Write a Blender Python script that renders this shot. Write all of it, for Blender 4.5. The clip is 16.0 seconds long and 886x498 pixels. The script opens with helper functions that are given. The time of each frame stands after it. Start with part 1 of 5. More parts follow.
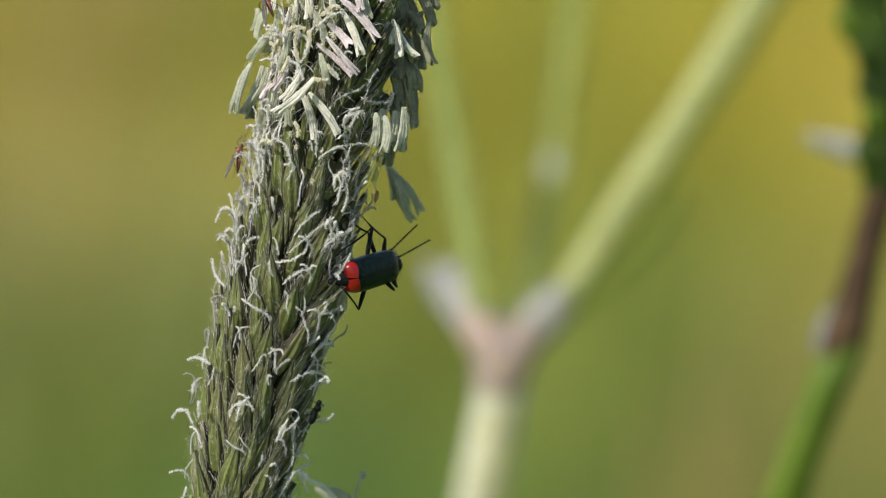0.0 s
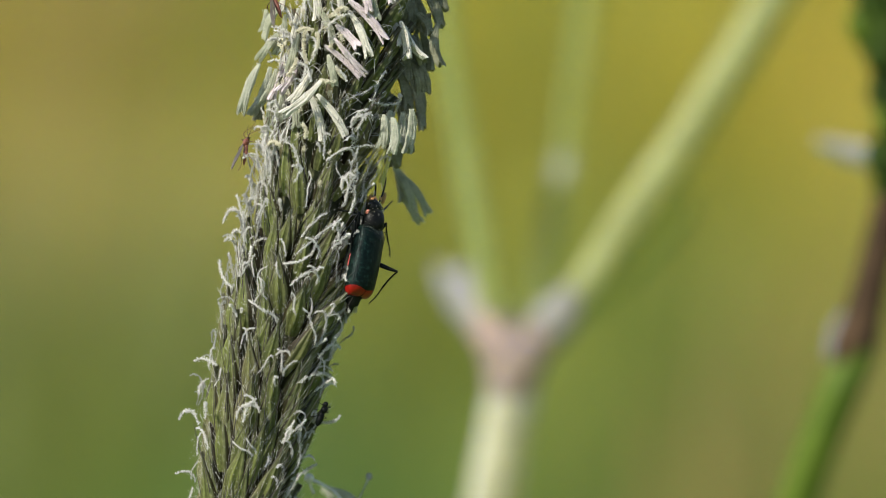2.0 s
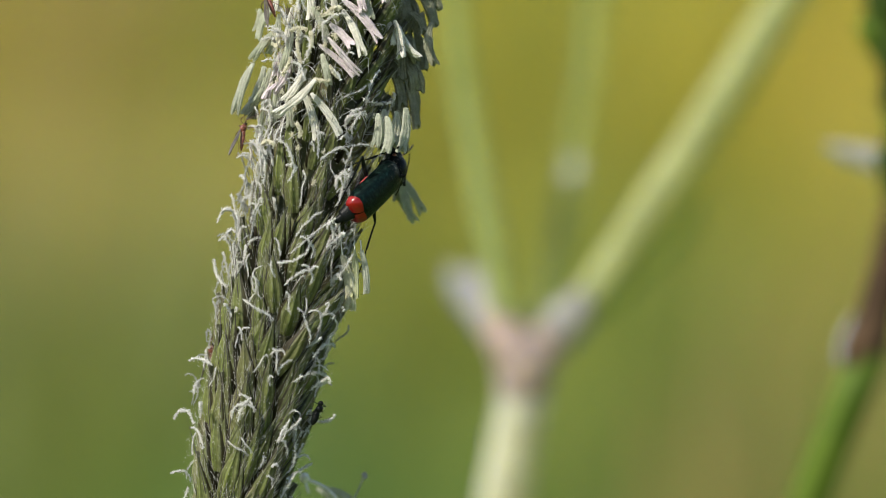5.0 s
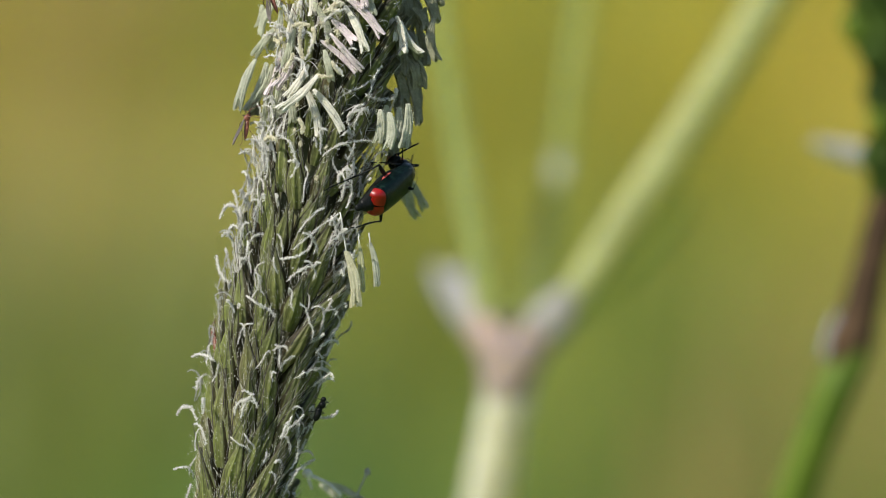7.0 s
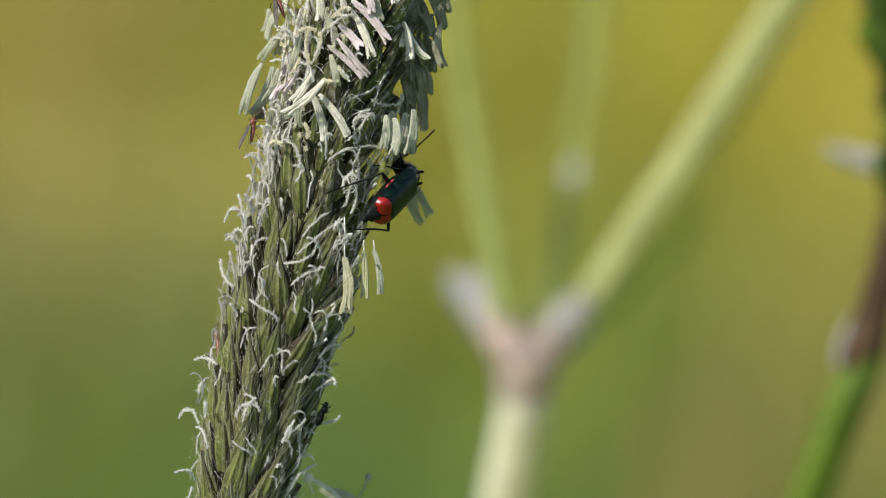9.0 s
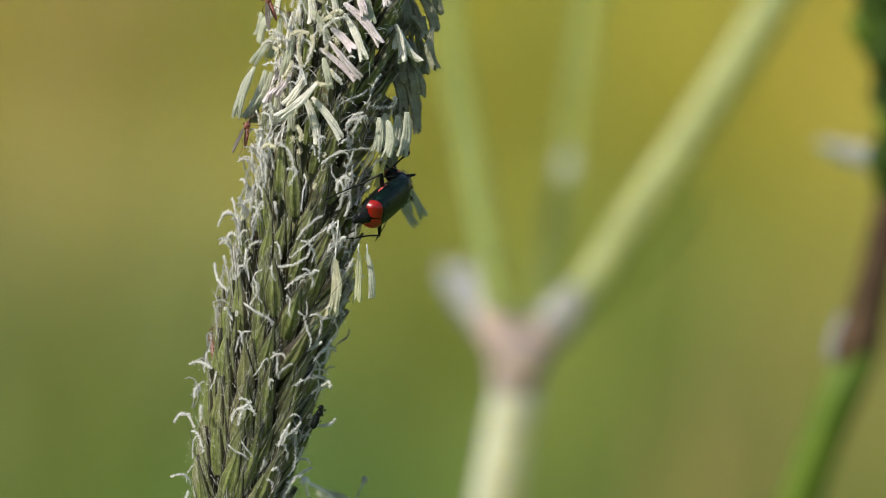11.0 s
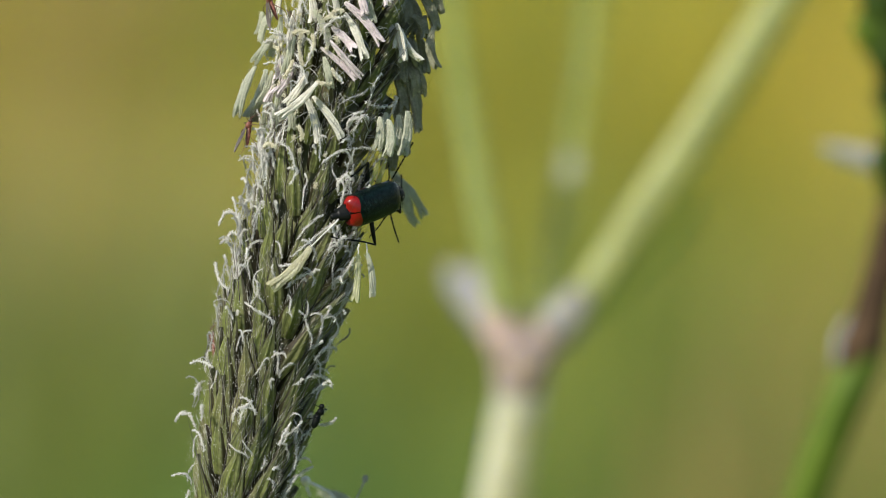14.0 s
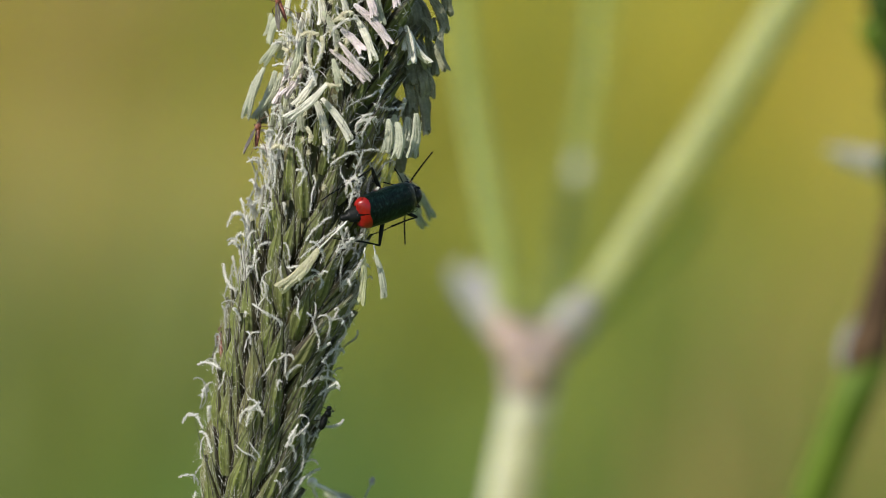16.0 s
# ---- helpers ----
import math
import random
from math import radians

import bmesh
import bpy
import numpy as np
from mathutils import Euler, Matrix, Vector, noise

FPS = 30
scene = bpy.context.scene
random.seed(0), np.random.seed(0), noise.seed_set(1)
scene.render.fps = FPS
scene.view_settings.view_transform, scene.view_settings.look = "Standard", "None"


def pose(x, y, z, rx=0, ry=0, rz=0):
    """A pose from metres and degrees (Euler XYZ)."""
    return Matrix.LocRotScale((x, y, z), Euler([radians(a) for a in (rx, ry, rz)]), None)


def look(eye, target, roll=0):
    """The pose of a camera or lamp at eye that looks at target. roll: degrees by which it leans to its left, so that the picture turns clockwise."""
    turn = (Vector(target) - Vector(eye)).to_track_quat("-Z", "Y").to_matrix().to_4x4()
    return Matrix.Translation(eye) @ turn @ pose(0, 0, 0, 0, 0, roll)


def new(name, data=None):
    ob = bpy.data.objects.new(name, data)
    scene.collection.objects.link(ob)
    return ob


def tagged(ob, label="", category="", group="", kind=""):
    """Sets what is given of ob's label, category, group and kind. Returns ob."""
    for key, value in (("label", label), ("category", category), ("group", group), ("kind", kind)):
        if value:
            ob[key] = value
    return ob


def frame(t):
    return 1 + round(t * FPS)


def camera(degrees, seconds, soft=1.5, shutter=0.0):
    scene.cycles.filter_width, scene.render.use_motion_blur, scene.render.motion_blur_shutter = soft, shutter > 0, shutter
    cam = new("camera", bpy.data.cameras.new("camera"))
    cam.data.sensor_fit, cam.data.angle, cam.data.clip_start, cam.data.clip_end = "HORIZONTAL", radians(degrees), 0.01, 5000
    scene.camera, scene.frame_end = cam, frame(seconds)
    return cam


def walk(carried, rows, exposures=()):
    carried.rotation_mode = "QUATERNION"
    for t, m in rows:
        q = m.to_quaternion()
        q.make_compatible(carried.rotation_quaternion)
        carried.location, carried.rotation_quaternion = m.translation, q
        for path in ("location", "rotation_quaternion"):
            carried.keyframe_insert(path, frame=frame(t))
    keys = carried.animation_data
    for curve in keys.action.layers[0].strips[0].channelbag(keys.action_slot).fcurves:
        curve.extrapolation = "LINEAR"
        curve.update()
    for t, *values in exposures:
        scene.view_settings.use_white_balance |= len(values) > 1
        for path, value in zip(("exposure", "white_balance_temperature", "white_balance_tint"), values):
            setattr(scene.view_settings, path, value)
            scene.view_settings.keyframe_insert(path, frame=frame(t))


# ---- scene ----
# ---- camera ----
DEG = 8.388
cam = camera(DEG, 16.0, soft=0.8)
TILT = -9.0
VIEW = pose(0, 0, 0.62, TILT, 0, 0)          # view frame: x right, y away, z up; the lens stands at its origin
U = 0.30 / 10691.0                            # drafting unit: 0.028 mm at the grass head's distance
cam_pose = VIEW @ pose(0, 0, 0, 90, 0, 0)
walk(cam, [(0.0, cam_pose), (16.0, cam_pose)])
cam.data.dof.use_dof = True
cam.data.dof.focus_distance = 0.2982
cam.data.dof.aperture_fstop = 30.0
cam.data.dof.aperture_blades = 8

# ---- world, sun, exposure ----
SUN_DIR = Vector((-0.53, -0.46, 0.70)).normalized()
world = bpy.data.worlds.new("sky")
scene.world = world
world.use_nodes = True
wn = world.node_tree.nodes
sky = wn.new("ShaderNodeTexSky")
sky.sky_type = "NISHITA"
sky.sun_disc = False
sky.sun_elevation = math.asin(SUN_DIR.z)
sky.sun_rotation = math.atan2(SUN_DIR.x, SUN_DIR.y)
wn["Background"].inputs["Strength"].default_value = 0.125
world.node_tree.links.new(sky.outputs[0], wn["Background"].inputs["Color"])
sun_data = bpy.data.lights.new("sun", "SUN")
sun_data.energy, sun_data.angle, sun_data.color = 4.4, radians(0.53), (1.0, 0.95, 0.86)
sun = new("sun", sun_data)
sun.matrix_world = look(SUN_DIR * 20, (0, 0, 0))
scene.view_settings.exposure = 0.37


# ---- material helpers ----
def material(name, rough=0.6, spec=0.3):
    m = bpy.data.materials.new(name)
    m.use_nodes = True
    nt = m.node_tree
    b = nt.nodes["Principled BSDF"]
    b.inputs["Roughness"].default_value = rough
    b.inputs["Specular IOR Level"].default_value = spec
    return m, nt, b


def node(nt, kind, **values):
    n = nt.nodes.new(kind)
    for key, value in values.items():
        n.inputs[key].default_value = value
    return n


def ramp(nt, source, stops, smooth=False):
    r = nt.nodes.new("ShaderNodeValToRGB")
    el = r.color_ramp.elements
    while len(el) < len(stops):
        el.new(0.5)
    for e, (p, c) in zip(el, stops):
        e.position, e.color = p, (*c, 1)
    if smooth:
        r.color_ramp.interpolation = "EASE"
    nt.links.new(source, r.inputs[0])
    return r.outputs[0]


def blend(nt, how, fac, a, b):
    m = nt.nodes.new("ShaderNodeMix")
    m.data_type, m.blend_type = "RGBA", how
    for sock, v in ((m.inputs[0], fac), (m.inputs[6], a), (m.inputs[7], b)):
        if isinstance(v, (int, float)):
            sock.default_value = v
        elif isinstance(v, tuple):
            sock.default_value = (*v, 1)
        else:
            nt.links.new(v, sock)
    return m.outputs[2]


def grain(nt, scale, detail=3.0, coords="Object"):
    tc = nt.nodes.new("ShaderNodeTexCoord")
    n = node(nt, "ShaderNodeTexNoise", Scale=scale, Detail=detail)
    nt.links.new(tc.outputs[coords], n.inputs["Vector"])
    return n.outputs[0]


def bump(nt, b, height, distance, strength=0.6):
    n = node(nt, "ShaderNodeBump", Strength=strength, Distance=distance)
    nt.links.new(height, n.inputs["Height"])
    nt.links.new(n.outputs[0], b.inputs["Normal"])


def mottled(name, dark, light, scale, rough=0.6, spec=0.3, relief=0.00002, thin=0.0, juicy=0.0):
    """A surface that varies between two colours at two scales."""
    m, nt, b = material(name, rough, spec)
    a, c = grain(nt, scale), grain(nt, scale * 6.3, 4)
    col = ramp(nt, a, [(0.32, dark), (0.68, light)])
    col = blend(nt, "MULTIPLY", 0.5, col, ramp(nt, c, [(0.3, (0.55, 0.55, 0.55)), (0.7, (1.0, 1.0, 1.0))]))
    nt.links.new(col, b.inputs["Base Color"])
    if relief:
        bump(nt, b, c, relief)
    if juicy:
        b.inputs["Subsurface Weight"].default_value = juicy
        b.inputs["Subsurface Radius"].default_value = (1.0, 0.9, 0.5)
        b.inputs["Subsurface Scale"].default_value = 0.010
    if thin:
        tr = nt.nodes.new("ShaderNodeBsdfTranslucent")
        nt.links.new(col, tr.inputs[0])
        mx = node(nt, "ShaderNodeMixShader", Fac=thin)
        nt.links.new(b.outputs[0], mx.inputs[1])
        nt.links.new(tr.outputs[0], mx.inputs[2])
        nt.links.new(mx.outputs[0], nt.nodes["Material Output"].inputs["Surface"])
    return m


# ---- materials ----
def glume_material():
    m, nt, b = material("glume", 0.55, 0.35)
    uv = nt.nodes.new("ShaderNodeUVMap")
    sep = nt.nodes.new("ShaderNodeSeparateXYZ")
    nt.links.new(uv.outputs[0], sep.inputs[0])
    info = nt.nodes.new("ShaderNodeObjectInfo")
    green = ramp(nt, info.outputs["Random"], [(0.0, (0.155, 0.174, 0.064)), (0.3, (0.24, 0.26, 0.096)), (0.55, (0.172, 0.19, 0.072)), (0.8, (0.245, 0.25, 0.108)), (1.0, (0.195, 0.17, 0.098))])
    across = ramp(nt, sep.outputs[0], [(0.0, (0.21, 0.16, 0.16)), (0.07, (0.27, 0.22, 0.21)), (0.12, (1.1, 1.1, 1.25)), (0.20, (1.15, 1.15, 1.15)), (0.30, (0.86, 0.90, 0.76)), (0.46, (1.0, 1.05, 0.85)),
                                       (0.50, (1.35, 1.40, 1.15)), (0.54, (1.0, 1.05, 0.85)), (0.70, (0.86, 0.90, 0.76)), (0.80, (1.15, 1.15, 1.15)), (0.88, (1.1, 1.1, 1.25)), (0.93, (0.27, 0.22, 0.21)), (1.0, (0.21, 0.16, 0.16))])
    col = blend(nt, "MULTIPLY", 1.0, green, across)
    tip = ramp(nt, sep.outputs[1], [(0.6, (0, 0, 0)), (1.0, (0.6, 0.6, 0.6))])
    col = blend(nt, "MIX", tip, col, (0.20, 0.19, 0.15))
    col = blend(nt, "MULTIPLY", 0.6, col, ramp(nt, grain(nt, 3500, 4), [(0.3, (0.35, 0.35, 0.35)), (0.7, (1.1, 1.1, 1.1))]))
    stretch = nt.nodes.new("ShaderNodeMapping")
    stretch.inputs["Scale"].default_value = (20, 3.0, 1)
    nt.links.new(uv.outputs[0], stretch.inputs[0])
    shift = nt.nodes.new("ShaderNodeVectorMath")
    nt.links.new(stretch.outputs[0], shift.inputs[0])
    nt.links.new(info.outputs["Random"], shift.inputs[1])
    streak = node(nt, "ShaderNodeTexNoise", Scale=1.0, Detail=3.0)
    nt.links.new(shift.outputs[0], streak.inputs["Vector"])
    col = blend(nt, "MULTIPLY", 0.5, col, ramp(nt, streak.outputs[0], [(0.36, (0.42, 0.40, 0.38)), (0.52, (1.05, 1.05, 1.03)), (0.72, (1.4, 1.4, 1.35))]))
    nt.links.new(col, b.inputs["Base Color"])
    bump(nt, b, streak.outputs[0], 0.00004, 0.6)
    tr = nt.nodes.new("ShaderNodeBsdfTranslucent")
    nt.links.new(blend(nt, "MULTIPLY", 1.0, col, (1.5, 1.5, 1.0)), tr.inputs[0])
    mx = node(nt, "ShaderNodeMixShader", Fac=0.40)
    nt.links.new(b.outputs[0], mx.inputs[1])
    nt.links.new(tr.outputs[0], mx.inputs[2])
    nt.links.new(mx.outputs[0], nt.nodes["Material Output"].inputs["Surface"])
    return m


MAT = {}
MAT["glume"] = glume_material()
MAT["awn"] = mottled("awn", (0.05, 0.042, 0.04), (0.13, 0.11, 0.095), 900, 0.5, 0.3, 0)
MAT["cilia"] = mottled("cilia", (0.55, 0.54, 0.44), (0.78, 0.77, 0.66), 900, 0.6, 0.3, 0, 0.3)
MAT["stigma"] = mottled("stigma", (0.82, 0.80, 0.74), (0.95, 0.93, 0.88), 1500, 0.7, 0.2, 0, 0.25)
MAT["fuzz"] = mottled("fuzz", (0.46, 0.46, 0.42), (0.72, 0.71, 0.66), 1500, 0.7, 0.2, 0, 0.4)
MAT["pollen"] = mottled("pollen", (0.70, 0.67, 0.52), (0.90, 0.87, 0.73), 2000, 0.7, 0.2, 0)
MAT["caked"] = mottled("caked", (0.74, 0.68, 0.48), (0.93, 0.89, 0.70), 3000, 0.8, 0.1, 0.00004, 0.3)
MAT["rachis"] = mottled("rachis", (0.10, 0.105, 0.052), (0.18, 0.18, 0.09), 600, 0.8, 0.1)
MAT["anther_cream"] = mottled("anther_cream", (0.66, 0.63, 0.51), (0.87, 0.84, 0.74), 1500, 0.6, 0.3, 0.00006, 0.2)
MAT["anther_straw"] = mottled("anther_straw", (0.56, 0.53, 0.33), (0.76, 0.74, 0.53), 1500, 0.6, 0.3, 0.00003, 0.5)
MAT["anther_yellow"] = mottled("anther_yellow", (0.60, 0.58, 0.14), (0.82, 0.79, 0.30), 1500, 0.5, 0.3, 0.00002, 0.4)
MAT["anther_pale"] = mottled("anther_pale", (0.48, 0.50, 0.38), (0.76, 0.77, 0.62), 1100, 0.6, 0.3, 0.00004, 0.5)
MAT["anther_lilac"] = mottled("anther_lilac", (0.60, 0.50, 0.51), (0.84, 0.74, 0.75), 1500, 0.6, 0.3, 0.00006, 0.2)
# darker anther copy: shade on the head's right side is put into its colour
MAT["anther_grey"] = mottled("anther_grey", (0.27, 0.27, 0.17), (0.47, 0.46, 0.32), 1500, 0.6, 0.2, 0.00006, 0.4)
MAT["anther_dull"] = mottled("anther_dull", (0.54, 0.56, 0.41), (0.78, 0.80, 0.62), 1500, 0.6, 0.3, 0.00006, 0.6)
MAT["anther_green"] = mottled("anther_green", (0.54, 0.55, 0.30), (0.72, 0.72, 0.46), 1500, 0.6, 0.3, 0.00002, 0.5)
MAT["stem_pale"] = mottled("stem_pale", (0.37, 0.355, 0.23), (0.46, 0.445, 0.31), 260, 0.6, 0.15, 0.00005, juicy=0.9)
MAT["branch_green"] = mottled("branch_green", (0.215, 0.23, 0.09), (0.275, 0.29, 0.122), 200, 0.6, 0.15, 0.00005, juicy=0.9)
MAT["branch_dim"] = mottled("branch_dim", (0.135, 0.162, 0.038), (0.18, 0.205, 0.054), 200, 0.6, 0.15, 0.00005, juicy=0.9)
MAT["node_pink"] = mottled("node_pink", (0.27, 0.19, 0.155), (0.37, 0.28, 0.225), 240, 0.6, 0.15, 0.00005, juicy=0.8)
MAT["sheath"] = mottled("sheath", (0.20, 0.19, 0.172), (0.275, 0.26, 0.238), 300, 0.7, 0.15, 0.00005, juicy=0.8)
MAT["stalk_green"] = mottled("stalk_green", (0.050, 0.090, 0.005), (0.095, 0.145, 0.010), 200, 0.6, 0.2, 0.00005)
MAT["stalk_brown"] = mottled("stalk_brown", (0.020, 0.012, 0.007), (0.090, 0.054, 0.028), 260, 0.75, 0.12, 0.00008)
MAT["leaf_dark"] = mottled("leaf_dark", (0.015, 0.03, 0.005), (0.05, 0.085, 0.012), 300, 0.7, 0.12, 0.00008)
MAT["beetle_black"] = mottled("beetle_black", (0.004, 0.005, 0.0045), (0.011, 0.012, 0.011), 1800, 0.40, 0.10, 0.00001)
MAT["beetle_eye"] = mottled("beetle_eye", (0.003, 0.003, 0.003), (0.008, 0.007, 0.006), 1800, 0.12, 0.5, 0)
MAT["beetle_red"] = mottled("beetle_red", (0.17, 0.004, 0.003), (0.30, 0.008, 0.005), 1400, 0.28, 0.4, 0.00001)
MAT["beetle_pink"] = mottled("beetle_pink", (0.30, 0.045, 0.04), (0.50, 0.11, 0.09), 900, 0.4, 0.4, 0.00001)
MAT["beetle_spot"] = mottled("beetle_spot", (0.50, 0.14, 0.09), (0.72, 0.30, 0.20), 2400, 0.4, 0.4, 0)
MAT["beetle_mouth"] = mottled("beetle_mouth", (0.27, 0.12, 0.04), (0.56, 0.30, 0.12), 3000, 0.4, 0.4, 0)
MAT["midge_red"] = mottled("midge_red", (0.08, 0.022, 0.014), (0.28, 0.095, 0.058), 6500, 0.4, 0.4, 0.00001)
MAT["midge_dark"] = mottled("midge_dark", (0.03, 0.02, 0.018), (0.07, 0.04, 0.035), 2500, 0.5, 0.4, 0)
MAT["midge_leg"] = mottled("midge_leg", (0.05, 0.022, 0.015), (0.20, 0.08, 0.05), 2500, 0.5, 0.4, 0)
MAT["midge_wing"] = mottled("midge_wing", (0.09, 0.075, 0.065), (0.20, 0.17, 0.15), 2500, 0.35, 0.5, 0.00001, 0.25)


def elytron_material():
    """Dark green with a metallic sheen, finely wrinkled and pitted."""
    m, nt, b = material("elytron", 0.33, 0.15)
    col = ramp(nt, grain(nt, 5200, 6), [(0.3, (0.0015, 0.005, 0.004)), (0.55, (0.004, 0.012, 0.010)), (0.78, (0.020, 0.050, 0.038))])
    nt.links.new(col, b.inputs["Base Color"])
    b.inputs["Metallic"].default_value = 0.35
    bump(nt, b, grain(nt, 15000, 4), 0.00004, 0.8)
    return m


MAT["elytron"] = elytron_material()


def meadow_colour(nt):
    """Green close by, yellower farther off, in soft patches."""
    tc = nt.nodes.new("ShaderNodeTexCoord")
    sep = nt.nodes.new("ShaderNodeSeparateXYZ")
    nt.links.new(tc.outputs["Object"], sep.inputs[0])
    far = nt.nodes.new("ShaderNodeMapRange")
    far.inputs["From Min"].default_value, far.inputs["From Max"].default_value = 2.3, 4.2
    nt.links.new(sep.outputs[1], far.inputs["Value"])
    add = node(nt, "ShaderNodeMath")
    add.operation = "MULTIPLY_ADD"
    nt.links.new(grain(nt, 1.7, 4), add.inputs[0])
    add.inputs[1].default_value = 1.5
    sub = node(nt, "ShaderNodeMath")
    sub.operation = "SUBTRACT"
    nt.links.new(far.outputs[0], sub.inputs[0])
    sub.inputs[1].default_value = 0.75
    nt.links.new(sub.outputs[0], add.inputs[2])
    col = ramp(nt, add.outputs[0], [(0.05, (0.14, 0.228, 0.046)), (0.45, (0.25, 0.297, 0.052)), (0.95, (0.39, 0.38, 0.06))])
    # tussocks: long patches of dry tan and of deeper green
    mp = nt.nodes.new("ShaderNodeMapping")
    mp.inputs["Scale"].default_value = (6.5, 1.1, 1)
    nt.links.new(tc.outputs["Object"], mp.inputs[0])
    tuft = node(nt, "ShaderNodeTexNoise", Scale=1.0, Detail=2.0)
    nt.links.new(mp.outputs[0], tuft.inputs["Vector"])
    return blend(nt, "MULTIPLY", 1.0, col, ramp(nt, tuft.outputs[0], [(0.32, (0.50, 0.70, 0.64)), (0.46, (0.98, 0.97, 1.0)), (0.57, (1.33, 1.18, 1.0)), (0.68, (1.64, 1.18, 1.38))]))


def ground_material():
    m, nt, b = material("meadow", 0.9, 0.1)
    col = blend(nt, "MULTIPLY", 0.5, meadow_colour(nt), ramp(nt, grain(nt, 40, 5), [(0.3, (0.5, 0.5, 0.5)), (0.7, (1.1, 1.1, 1.1))]))
    nt.links.new(col, b.inputs["Base Color"])
    bump(nt, b, grain(nt, 40, 5), 0.02)
    return m


def blade_material(name, stops):
    m, nt, b = material(name, 0.55, 0.3)
    g = nt.nodes.new("ShaderNodeNewGeometry")
    col = ramp(nt, g.outputs["Random Per Island"], stops)
    if name == "blade":
        col = blend(nt, "MULTIPLY", 1.0, col, meadow_colour(nt))
    nt.links.new(col, b.inputs["Base Color"])
    tr = nt.nodes.new("ShaderNodeBsdfTranslucent")
    nt.links.new(col, tr.inputs[0])
    mx = node(nt, "ShaderNodeMixShader", Fac=0.35)
    nt.links.new(b.outputs[0], mx.inputs[1])
    nt.links.new(tr.outputs[0], mx.inputs[2])
    nt.links.new(mx.outputs[0], nt.nodes["Material Output"].inputs["Surface"])
    return m


MAT["meadow"] = ground_material()
MAT["blade"] = blade_material("blade", [(0.0, (0.7, 0.8, 0.7)), (0.5, (1.0, 1.0, 0.9)), (1.0, (1.4, 1.3, 1.4))])
MAT["straw"] = blade_material("straw", [(0.0, (0.36, 0.275, 0.075)), (1.0, (0.47, 0.365, 0.12))])
MAT["deep_blade"] = blade_material("deep_blade", [(0.0, (0.14, 0.19, 0.045)), (1.0, (0.23, 0.25, 0.08))])
MAT["petal"] = blade_material("petal", [(0.0, (0.58, 0.47, 0.015)), (1.0, (0.66, 0.57, 0.03))])


